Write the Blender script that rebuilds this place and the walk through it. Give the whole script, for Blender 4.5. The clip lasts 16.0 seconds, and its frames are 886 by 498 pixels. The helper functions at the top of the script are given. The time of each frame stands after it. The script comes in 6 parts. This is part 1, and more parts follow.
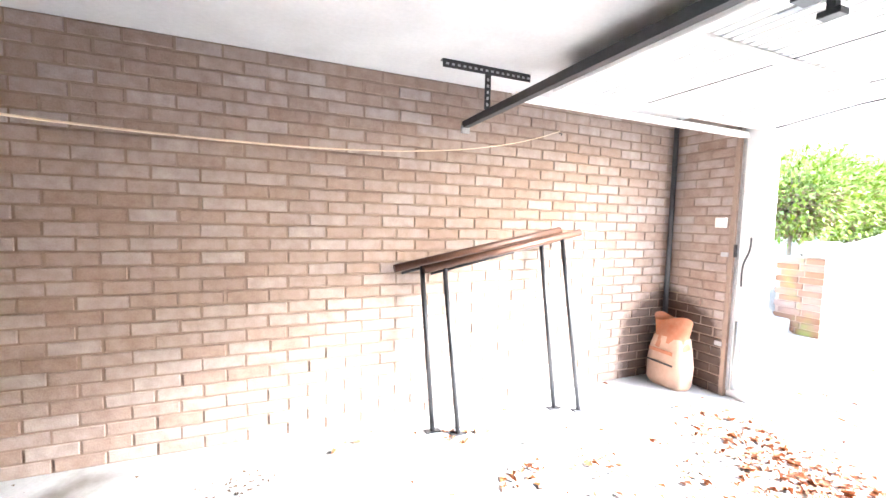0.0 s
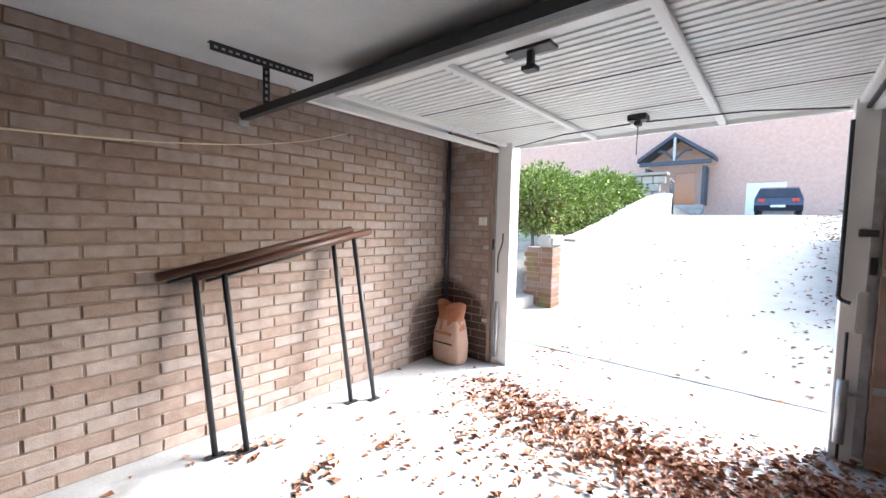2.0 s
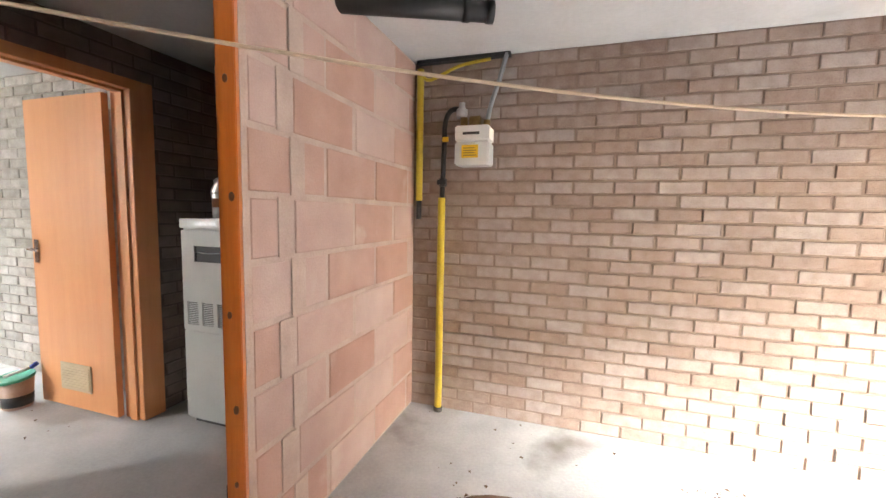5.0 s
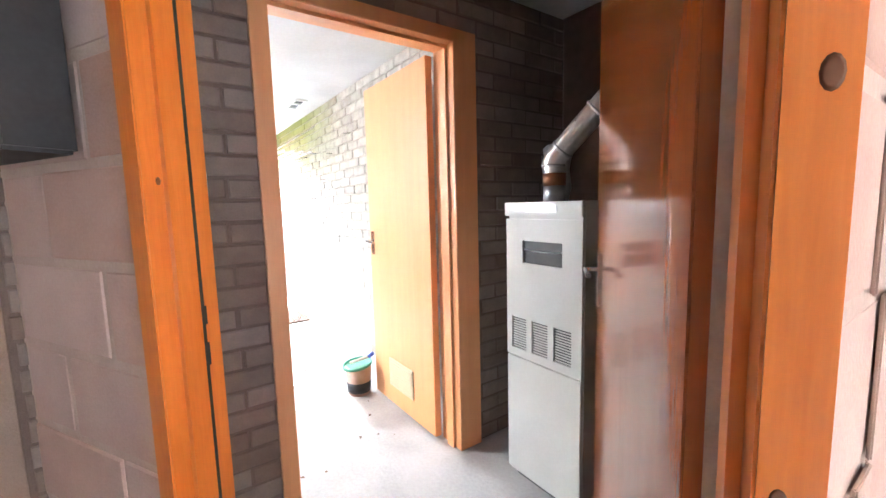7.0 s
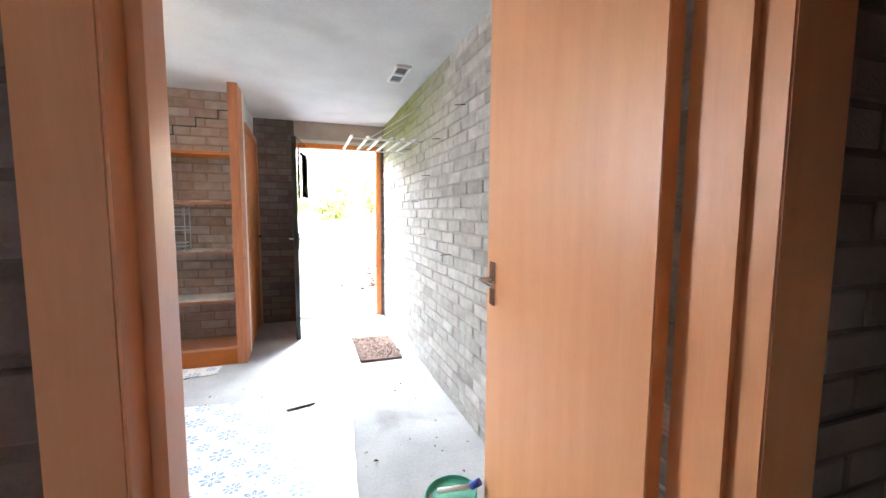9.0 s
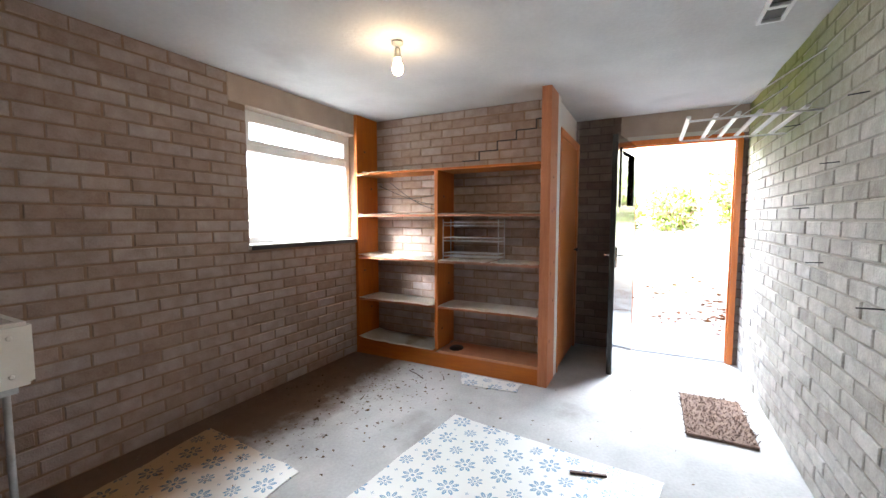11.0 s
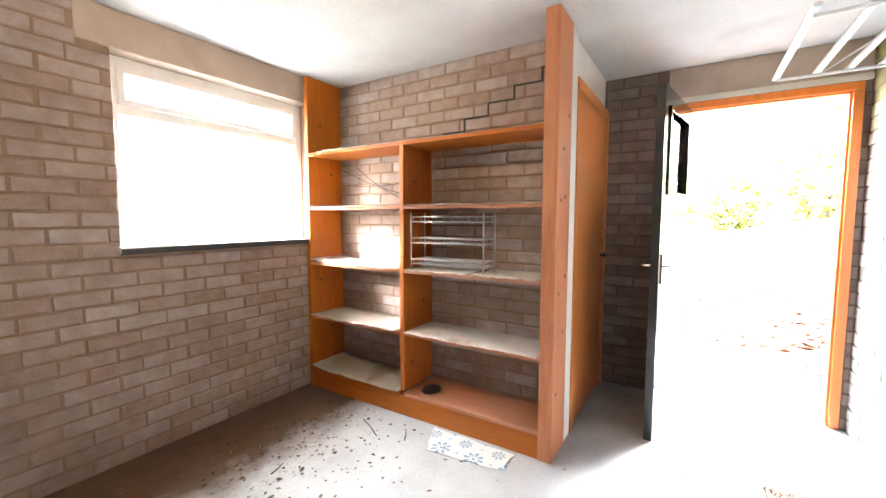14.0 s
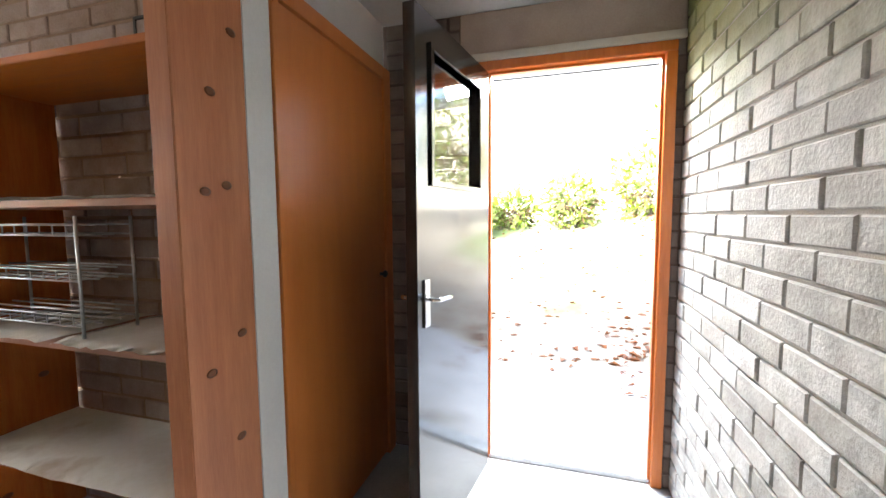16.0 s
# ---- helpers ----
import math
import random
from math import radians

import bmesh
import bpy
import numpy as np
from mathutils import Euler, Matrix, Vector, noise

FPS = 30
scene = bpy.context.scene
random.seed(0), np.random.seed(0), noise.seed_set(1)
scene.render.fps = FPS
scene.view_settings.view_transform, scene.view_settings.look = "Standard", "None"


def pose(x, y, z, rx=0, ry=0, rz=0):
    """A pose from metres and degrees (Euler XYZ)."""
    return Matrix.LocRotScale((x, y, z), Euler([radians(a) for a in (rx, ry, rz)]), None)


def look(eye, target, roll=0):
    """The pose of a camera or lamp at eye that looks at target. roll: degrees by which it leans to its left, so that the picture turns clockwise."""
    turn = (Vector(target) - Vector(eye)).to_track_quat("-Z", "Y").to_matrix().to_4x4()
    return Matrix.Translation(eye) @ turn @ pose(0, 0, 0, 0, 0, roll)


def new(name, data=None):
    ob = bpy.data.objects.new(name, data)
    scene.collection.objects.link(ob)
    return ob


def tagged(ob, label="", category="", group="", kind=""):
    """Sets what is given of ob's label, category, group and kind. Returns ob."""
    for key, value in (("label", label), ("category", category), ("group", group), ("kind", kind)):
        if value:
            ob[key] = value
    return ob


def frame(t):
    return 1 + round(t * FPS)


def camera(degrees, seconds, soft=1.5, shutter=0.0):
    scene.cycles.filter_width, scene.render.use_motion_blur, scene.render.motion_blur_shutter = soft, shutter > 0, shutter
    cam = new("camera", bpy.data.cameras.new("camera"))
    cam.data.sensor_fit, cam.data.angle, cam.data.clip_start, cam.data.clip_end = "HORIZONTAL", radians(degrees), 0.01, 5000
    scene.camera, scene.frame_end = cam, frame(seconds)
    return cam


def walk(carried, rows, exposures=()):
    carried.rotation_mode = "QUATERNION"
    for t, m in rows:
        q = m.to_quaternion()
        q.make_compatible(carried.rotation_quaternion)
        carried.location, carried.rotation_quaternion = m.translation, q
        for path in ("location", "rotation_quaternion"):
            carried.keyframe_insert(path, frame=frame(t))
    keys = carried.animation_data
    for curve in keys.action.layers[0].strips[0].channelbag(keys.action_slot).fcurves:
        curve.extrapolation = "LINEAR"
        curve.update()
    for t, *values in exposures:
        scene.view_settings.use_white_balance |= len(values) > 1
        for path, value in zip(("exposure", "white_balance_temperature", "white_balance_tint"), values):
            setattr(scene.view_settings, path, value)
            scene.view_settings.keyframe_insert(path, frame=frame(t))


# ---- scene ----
cam = camera(95.7, 16.0)
PATH = [
    (0, (1.95, -2.573, 1.346), (2.718, -0.731, 1.206), 1.5),
    (0.5, (1.986, -2.606, 1.344), (2.967, -0.868, 1.211), 1.5),
    (1, (2.032, -2.635, 1.349), (3.194, -1.013, 1.216), 1.3),
    (1.5, (2.049, -2.656, 1.359), (3.402, -1.19, 1.226), 1.2),
    (2, (1.994, -2.677, 1.361), (3.523, -1.394, 1.234), 1.2),
    (2.5, (1.876, -2.678, 1.352), (3.37, -1.355, 1.227), 1.2),
    (3, (1.704, -2.64, 1.334), (2.907, -1.047, 1.21), 1.4),
    (3.5, (1.547, -2.626, 1.324), (2.349, -0.798, 1.198), 1.5),
    (4, (1.364, -2.599, 1.296), (1.689, -0.63, 1.166), 1.9),
    (4.5, (1.195, -2.597, 1.338), (0.963, -0.618, 1.162), 1.3),
    (4.8, (1.098, -2.541, 1.326), (0.625, -0.606, 1.143), 1.1),
    (5, (1.022, -2.504, 1.32), (0.408, -0.609, 1.143), 1.1),
    (5.1, (0.984, -2.492, 1.322), (0.293, -0.624, 1.139), 0.9),
    (7.3, (-0.095, -1.879, 1.229), (-1.81, -0.868, 1.034), -0.7),
    (7.5, (-0.224, -1.835, 1.207), (-1.984, -0.903, 1.032), 0.0),
    (8, (-0.511, -1.691, 1.24), (-2.327, -0.871, 1.065), 0.2),
    (8.2, (-0.622, -1.636, 1.247), (-2.447, -0.837, 1.071), 0.2),
    (10.3, (-1.56, -1.245, 1.286), (-3.536, -1.515, 1.132), -0.1),
    (10.5, (-1.595, -1.229, 1.281), (-3.524, -1.737, 1.139), -0.2),
    (11, (-1.647, -1.267, 1.299), (-3.417, -2.187, 1.152), -0.0),
    (11.5, (-1.729, -1.335, 1.292), (-3.327, -2.528, 1.142), 0.1),
    (12, (-1.843, -1.413, 1.288), (-3.269, -2.807, 1.144), 0.1),
    (12.5, (-1.939, -1.44, 1.301), (-3.339, -2.861, 1.156), 0.2),
    (13, (-2.109, -1.413, 1.285), (-3.591, -2.748, 1.137), 0.1),
    (13.5, (-2.411, -1.391, 1.283), (-3.981, -2.62, 1.134), 0.1),
    (14, (-2.711, -1.36, 1.268), (-4.397, -2.425, 1.114), 0.1),
    (14.5, (-3.018, -1.322, 1.282), (-4.845, -2.123, 1.137), 0.1),
    (15, (-3.308, -1.222, 1.263), (-5.192, -1.877, 1.118), -0.1),
    (15.5, (-3.603, -1.136, 1.261), (-5.504, -1.742, 1.118), -0.4),
    (16, (-3.932, -1.063, 1.292), (-5.845, -1.627, 1.129), -0.4),
]
walk(cam, [(t, look(eye, target, roll)) for t, eye, target, roll in PATH],
     [(t, stops, kelvin, 10) for t, stops, kelvin in ((0, 4.85, 6050), (0.5, 4.2, 6050), (1, 3.7, 6050), (1.5, 3.15, 6050), (2, 2.8, 6050), (2.5, 2.4, 6050), (3, 2.2, 6100), (3.5, 2.45, 6150), (4, 3.1, 6200), (4.5, 4, 6400), (5, 4.8, 6600), (7.5, 5.95, 5950), (8.2, 5.45, 5980), (10.3, 3.8, 6000), (11, 3.9, 6050), (12, 4.35, 6400), (13.5, 4.6, 6450), (14.2, 5, 6400), (14.8, 4.7, 6400), (15.5, 3.85, 6400), (16, 3.55, 6400))])
# ---------- light ----------
world = bpy.data.worlds.new("sky")
scene.world = world
world.use_nodes = True
_n = world.node_tree.nodes
_sky = _n.new("ShaderNodeTexSky")
_sky.sky_type = "NISHITA"
_sky.sun_disc = False
_sky.sun_elevation, _sky.sun_rotation = radians(31), radians(118)
_sky.air_density, _sky.dust_density, _sky.ozone_density = 1.0, 3.0, 1.0
world.node_tree.links.new(_sky.outputs[0], _n["Background"].inputs[0])
_n["Background"].inputs[1].default_value = 0.15
sun = new("sun", bpy.data.lights.new("sun", "SUN"))
sun.data.energy, sun.data.angle, sun.data.color = 3.1, radians(28), (0.95, 0.98, 1.0)
sun.matrix_world = look((13, -6.9, 8.85), (0, 0, 0))
daylight = new("back_door_daylight", bpy.data.lights.new("back_door_daylight", "AREA"))
daylight.data.shape, daylight.data.size, daylight.data.size_y, daylight.data.energy = "RECTANGLE", 0.8, 0.8, 34.0
daylight.data.color = (0.97, 0.99, 1.0)
daylight.matrix_world = look((-6.55, -1.03, 2.5), (-4.0, -0.9, 0.5))
window_light = new("window_daylight", bpy.data.lights.new("window_daylight", "AREA"))
window_light.data.shape, window_light.data.size, window_light.data.size_y, window_light.data.energy = "RECTANGLE", 0.7, 0.7, 8.0
window_light.matrix_world = look((-4.7, -4.5, 2.1), (-3.0, -2.2, 0.1))


# ---------- materials ----------
def nodes_of(name):
    m = bpy.data.materials.new(name)
    m.use_nodes = True
    t = m.node_tree
    return m, t, t.nodes, t.links, t.nodes["Principled BSDF"]


def mat(name, a, b, scale=6.0, rough=0.8, metal=0.0, bump=0.2, fine=90.0, vary=0.0, stretch=(1, 1, 1), stain=None,
        stain_scale=1.2, stain_at=0.55, contrast=1.0, coat=0.0, spec=0.5):
    """Two colours mixed by noise at two scales, per-piece variation, stains of a third colour, fine relief."""
    m, t, n, l, p = nodes_of(name)
    geo = n.new("ShaderNodeNewGeometry")
    mp = n.new("ShaderNodeMapping")
    mp.inputs["Scale"].default_value = stretch
    l.new(geo.outputs["Position"], mp.inputs["Vector"])

    def tex(s, d=5.0):
        x = n.new("ShaderNodeTexNoise")
        x.inputs["Scale"].default_value, x.inputs["Detail"].default_value = s, d
        l.new(mp.outputs[0], x.inputs["Vector"])
        return x.outputs[0]

    big, small = tex(scale), tex(fine, 3.0)
    add = n.new("ShaderNodeMath")
    add.operation = "MULTIPLY_ADD"
    l.new(small, add.inputs[0])
    add.inputs[1].default_value = 0.45
    l.new(big, add.inputs[2])
    ramp = n.new("ShaderNodeMapRange")
    ramp.inputs[1].default_value, ramp.inputs[2].default_value = 0.72 - 0.3 / contrast, 0.72 + 0.3 / contrast
    l.new(add.outputs[0], ramp.inputs[0])
    mix = n.new("ShaderNodeMix")
    mix.data_type = "RGBA"
    mix.inputs[6].default_value, mix.inputs[7].default_value = (*a, 1), (*b, 1)
    l.new(ramp.outputs[0], mix.inputs[0])
    colour = mix.outputs[2]
    if vary:
        info = n.new("ShaderNodeObjectInfo")
        s = n.new("ShaderNodeMath")
        l.new(info.outputs["Random"], s.inputs[0])
        l.new(geo.outputs["Random Per Island"], s.inputs[1])
        f = n.new("ShaderNodeMath")
        f.operation = "FRACT"
        l.new(s.outputs[0], f.inputs[0])
        v = n.new("ShaderNodeMapRange")
        v.inputs[3].default_value, v.inputs[4].default_value = 1 - vary, 1 + vary * 0.8
        l.new(f.outputs[0], v.inputs[0])
        hs = n.new("ShaderNodeHueSaturation")
        sat = n.new("ShaderNodeMapRange")
        sat.inputs[3].default_value, sat.inputs[4].default_value = 1.2, 0.75
        l.new(f.outputs[0], sat.inputs[0])
        l.new(sat.outputs[0], hs.inputs["Saturation"])
        l.new(v.outputs[0], hs.inputs["Value"])
        l.new(colour, hs.inputs["Color"])
        colour = hs.outputs[0]
    if stain:
        st = tex(stain_scale, 6.0)
        r2 = n.new("ShaderNodeMapRange")
        r2.inputs[1].default_value, r2.inputs[2].default_value = stain_at, stain_at + 0.14
        l.new(st, r2.inputs[0])
        m2 = n.new("ShaderNodeMix")
        m2.data_type = "RGBA"
        l.new(r2.outputs[0], m2.inputs[0])
        l.new(colour, m2.inputs[6])
        m2.inputs[7].default_value = (*stain, 1)
        colour = m2.outputs[2]
    l.new(colour, p.inputs["Base Color"])
    rr = n.new("ShaderNodeMapRange")
    rr.inputs[3].default_value, rr.inputs[4].default_value = max(0.03, rough - 0.1), min(1, rough + 0.1)
    l.new(big, rr.inputs[0])
    l.new(rr.outputs[0], p.inputs["Roughness"])
    p.inputs["Metallic"].default_value = metal
    p.inputs["Specular IOR Level"].default_value = spec
    p.inputs["Coat Weight"].default_value = coat
    p.inputs["Coat Roughness"].default_value = 0.12
    if bump:
        bp = n.new("ShaderNodeBump")
        bp.inputs["Strength"].default_value, bp.inputs["Distance"].default_value = bump, 0.006
        l.new(add.outputs[0], bp.inputs["Height"])
        l.new(bp.outputs[0], p.inputs["Normal"])
    return m


def glass(name):
    m, t, n, l, p = nodes_of(name)
    p.inputs["Base Color"].default_value = (0.95, 0.97, 0.96, 1)
    p.inputs["Roughness"].default_value = 0.02
    p.inputs["Transmission Weight"].default_value = 1.0
    p.inputs["IOR"].default_value = 1.45
    return m


def glow(name, colour, power):
    m, t, n, l, p = nodes_of(name)
    p.inputs["Emission Color"].default_value = (*colour, 1)
    p.inputs["Emission Strength"].default_value = power
    return m


def lino_material():
    """Off-white vinyl with blue flower medallions on a 150 mm repeat, browned by damp."""
    m, t, n, l, p = nodes_of("flowered_lino")
    geo = n.new("ShaderNodeNewGeometry")

    def op(kind, x, y=0.0, z=None):
        k = n.new("ShaderNodeMath")
        k.operation = kind
        for i, v in enumerate((x, y, z)):
            if v is None:
                continue
            if isinstance(v, (int, float)):
                k.inputs[i].default_value = v
            else:
                l.new(v, k.inputs[i])
        return k.outputs[0]

    sep = n.new("ShaderNodeSeparateXYZ")
    l.new(geo.outputs["Position"], sep.inputs[0])

    def flower(step, shift_u, shift_v, size, petals, inner):
        u = op("SUBTRACT", op("FRACT", op("MULTIPLY_ADD", sep.outputs[0], 1 / step, 50 + shift_u)), 0.5)
        v = op("SUBTRACT", op("FRACT", op("MULTIPLY_ADD", sep.outputs[1], 1 / step, 50 + shift_v)), 0.5)
        r = op("SQRT", op("ADD", op("MULTIPLY", u, u), op("MULTIPLY", v, v)))
        a = op("ARCTAN2", u, v)
        wave = op("COSINE", op("MULTIPLY", a, petals))
        edge = op("MULTIPLY_ADD", wave, 0.2 * size, 0.8 * size)
        petal = op("MULTIPLY", op("LESS_THAN", r, edge), op("GREATER_THAN", wave, -0.45))
        ring = op("MULTIPLY", petal, op("GREATER_THAN", r, inner * size))
        slit = op("MULTIPLY", op("GREATER_THAN", wave, 0.8), op("LESS_THAN", r, 0.72 * size))
        return op("MAXIMUM", op("SUBTRACT", ring, op("MULTIPLY", slit, 0.6)), op("LESS_THAN", r, 0.16 * size))

    pattern = op("MAXIMUM", op("MAXIMUM", flower(0.2, 0.0, 0.0, 0.29, 8.0, 0.36), flower(0.2, 0.5, 0.5, 0.2, 8.0, 0.3)),
                 op("MAXIMUM", flower(0.2, 0.5, 0.0, 0.05, 4.0, 0.0), flower(0.2, 0.0, 0.5, 0.05, 4.0, 0.0)))
    noise_t = n.new("ShaderNodeTexNoise")
    noise_t.inputs["Scale"].default_value, noise_t.inputs["Detail"].default_value = 3.0, 8.0
    l.new(geo.outputs["Position"], noise_t.inputs["Vector"])
    fade = n.new("ShaderNodeMapRange")
    fade.inputs[1].default_value, fade.inputs[2].default_value = -2.95, -3.35
    wobble = op("MULTIPLY_ADD", noise_t.outputs[0], 0.5, op("ADD", sep.outputs[1], -0.25))
    l.new(wobble, fade.inputs[0])
    base = n.new("ShaderNodeMix")
    base.data_type = "RGBA"
    base.inputs[6].default_value, base.inputs[7].default_value = (0.66, 0.665, 0.64, 1), (0.34, 0.2, 0.09, 1)
    l.new(fade.outputs[0], base.inputs[0])
    ink = n.new("ShaderNodeMix")
    ink.data_type = "RGBA"
    ink.inputs[6].default_value, ink.inputs[7].default_value = (0.16, 0.28, 0.4, 1), (0.025, 0.035, 0.05, 1)
    l.new(fade.outputs[0], ink.inputs[0])
    mix = n.new("ShaderNodeMix")
    mix.data_type = "RGBA"
    l.new(op("MULTIPLY", pattern, op("GREATER_THAN", noise_t.outputs[0], 0.36)), mix.inputs[0])
    l.new(base.outputs[2], mix.inputs[6])
    l.new(ink.outputs[2], mix.inputs[7])
    l.new(mix.outputs[2], p.inputs["Base Color"])
    p.inputs["Roughness"].default_value = 0.45
    return m


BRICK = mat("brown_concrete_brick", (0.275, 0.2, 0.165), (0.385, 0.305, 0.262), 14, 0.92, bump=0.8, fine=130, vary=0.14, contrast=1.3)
WARM_MORTAR = mat("sandy_brown_mortar", (0.21, 0.135, 0.088), (0.31, 0.21, 0.145), 10, 0.95, bump=0.6, fine=220)
MORTAR = mat("brown_mortar", (0.22, 0.158, 0.12), (0.32, 0.24, 0.19), 10, 0.95, bump=0.6, fine=220)
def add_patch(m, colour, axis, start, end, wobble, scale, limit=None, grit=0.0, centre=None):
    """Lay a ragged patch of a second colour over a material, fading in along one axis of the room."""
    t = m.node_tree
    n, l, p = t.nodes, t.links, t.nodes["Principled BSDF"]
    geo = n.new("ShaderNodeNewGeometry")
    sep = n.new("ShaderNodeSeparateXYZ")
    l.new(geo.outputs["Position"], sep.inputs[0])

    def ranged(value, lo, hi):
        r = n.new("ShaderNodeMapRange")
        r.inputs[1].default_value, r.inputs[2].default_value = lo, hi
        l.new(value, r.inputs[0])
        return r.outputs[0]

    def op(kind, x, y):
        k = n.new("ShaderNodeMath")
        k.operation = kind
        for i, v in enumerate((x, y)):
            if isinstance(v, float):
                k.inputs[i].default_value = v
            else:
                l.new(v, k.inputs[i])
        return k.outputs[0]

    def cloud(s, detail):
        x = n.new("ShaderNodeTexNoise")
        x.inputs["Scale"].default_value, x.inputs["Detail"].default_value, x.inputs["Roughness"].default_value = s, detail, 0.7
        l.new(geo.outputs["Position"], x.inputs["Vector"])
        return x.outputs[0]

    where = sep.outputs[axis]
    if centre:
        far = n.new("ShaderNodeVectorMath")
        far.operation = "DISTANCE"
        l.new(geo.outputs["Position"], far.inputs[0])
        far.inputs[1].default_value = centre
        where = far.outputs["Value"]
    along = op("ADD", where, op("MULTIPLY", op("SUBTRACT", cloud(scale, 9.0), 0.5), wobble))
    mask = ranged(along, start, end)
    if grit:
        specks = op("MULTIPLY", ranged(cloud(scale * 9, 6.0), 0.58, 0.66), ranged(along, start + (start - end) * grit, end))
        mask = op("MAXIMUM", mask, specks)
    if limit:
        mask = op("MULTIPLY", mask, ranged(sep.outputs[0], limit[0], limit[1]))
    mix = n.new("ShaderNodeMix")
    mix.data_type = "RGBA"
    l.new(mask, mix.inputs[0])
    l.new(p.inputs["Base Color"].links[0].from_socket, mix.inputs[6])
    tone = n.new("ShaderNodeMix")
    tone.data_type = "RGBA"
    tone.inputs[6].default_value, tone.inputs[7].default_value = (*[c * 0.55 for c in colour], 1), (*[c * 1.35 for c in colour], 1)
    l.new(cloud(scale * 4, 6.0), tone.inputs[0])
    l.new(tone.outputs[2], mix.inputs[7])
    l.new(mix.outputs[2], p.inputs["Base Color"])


# paler copy of the brown brick, with the doorway's light put into its colour
BRICK_LIT = mat("weathered_grey_brick", (0.33, 0.31, 0.28), (0.5, 0.48, 0.445), 14, 0.92, bump=1.0, fine=90, vary=0.2, contrast=1.5)
DARK_MORTAR = mat("soot_dulled_mortar", (0.10, 0.072, 0.058), (0.17, 0.125, 0.10), 10, 0.95, bump=0.6, fine=220)
LIT_MORTAR = mat("weathered_dark_mortar", (0.36, 0.33, 0.29), (0.5, 0.465, 0.415), 10, 0.95, bump=0.6, fine=220)
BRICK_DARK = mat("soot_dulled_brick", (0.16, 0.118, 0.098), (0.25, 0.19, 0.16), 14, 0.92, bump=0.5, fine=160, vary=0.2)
BLOCK = mat("pink_concrete_block", (0.43, 0.275, 0.22), (0.54, 0.375, 0.31), 5, 0.93, bump=0.5, fine=140, vary=0.08, stain=(0.55, 0.44, 0.37), stain_scale=3.5, stain_at=0.62)
BLOCK_MORTAR = mat("smeared_grey_mortar", (0.42, 0.31, 0.255), (0.56, 0.44, 0.37), 8, 0.95, bump=0.7, fine=120)
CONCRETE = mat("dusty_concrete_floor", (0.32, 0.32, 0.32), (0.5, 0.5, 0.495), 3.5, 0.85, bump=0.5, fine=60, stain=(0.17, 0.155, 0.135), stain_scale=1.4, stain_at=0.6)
# bricks turn darker brown round the foot of the corner by the opening
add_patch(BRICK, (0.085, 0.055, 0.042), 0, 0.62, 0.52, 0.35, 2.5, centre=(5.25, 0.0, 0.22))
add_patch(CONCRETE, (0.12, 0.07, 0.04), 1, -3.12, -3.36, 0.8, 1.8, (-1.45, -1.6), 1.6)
add_patch(BRICK_LIT, (0.24, 0.27, 0.08), 2, 1.5, 2.15, 0.7, 1.3, (-3.4, -4.6))
DAMP = mat("damp_brown_dirt", (0.08, 0.05, 0.03), (0.20, 0.125, 0.07), 5, 0.9, bump=0.6, fine=120)
LINTEL = mat("cast_concrete_lintel", (0.36, 0.28, 0.22), (0.48, 0.39, 0.32), 6, 0.92, bump=0.4, fine=120)
CEILING = mat("grey_painted_plaster", (0.48, 0.48, 0.48), (0.6, 0.6, 0.595), 3.0, 0.9, bump=0.5, fine=45, stain=(0.42, 0.42, 0.42), stain_scale=1.3, stain_at=0.6)
PLASTER = mat("grey_white_plaster", (0.6, 0.6, 0.6), (0.7, 0.7, 0.69), 4, 0.85, bump=0.2)
PINE = mat("orange_aged_pine", (0.37, 0.115, 0.038), (0.52, 0.20, 0.078), 5, 0.55, bump=0.1, fine=30, stretch=(9, 9, 0.7), vary=0.06, coat=0.0, stain=(0.25, 0.08, 0.02), stain_scale=4.2, stain_at=0.72)
PINE_H = mat("orange_aged_pine_shelf", (0.36, 0.115, 0.038), (0.50, 0.19, 0.075), 5, 0.6, bump=0.1, fine=30, stretch=(9, 0.7, 9), vary=0.06, coat=0.1)
VARNISH = mat("red_varnished_wood", (0.34, 0.075, 0.012), (0.42, 0.11, 0.02), 3, 0.17, bump=0.05, fine=25, stretch=(8, 8, 0.6), coat=0.5)
VARNISH_PINE = mat("varnished_pine_frame", (0.56, 0.135, 0.014), (0.70, 0.215, 0.035), 4, 0.32, bump=0.06, fine=25, stretch=(8, 8, 0.6), coat=0.4, stain=(0.22, 0.05, 0.01), stain_scale=3.0, stain_at=0.72)
PLY = mat("orange_flush_plywood", (0.66, 0.29, 0.115), (0.74, 0.36, 0.16), 3, 0.42, bump=0.04, fine=40, stretch=(6, 6, 0.5))
CUPBOARD = mat("deep_orange_plywood", (0.54, 0.16, 0.035), (0.62, 0.215, 0.055), 3, 0.4, bump=0.04, fine=40, stretch=(6, 6, 0.5))
VENT = mat("cream_vent_plastic", (0.52, 0.42, 0.27), (0.6, 0.5, 0.34), 8, 0.5, bump=0.02)
BLACK_GLOSS = mat("black_gloss_paint", (0.012, 0.012, 0.012), (0.02, 0.02, 0.02), 3, 0.13, bump=0.05, fine=30, coat=0.6)
WHITE_PAINT = mat("white_gloss_paint", (0.72, 0.73, 0.73), (0.82, 0.82, 0.81), 4, 0.35, bump=0.05)
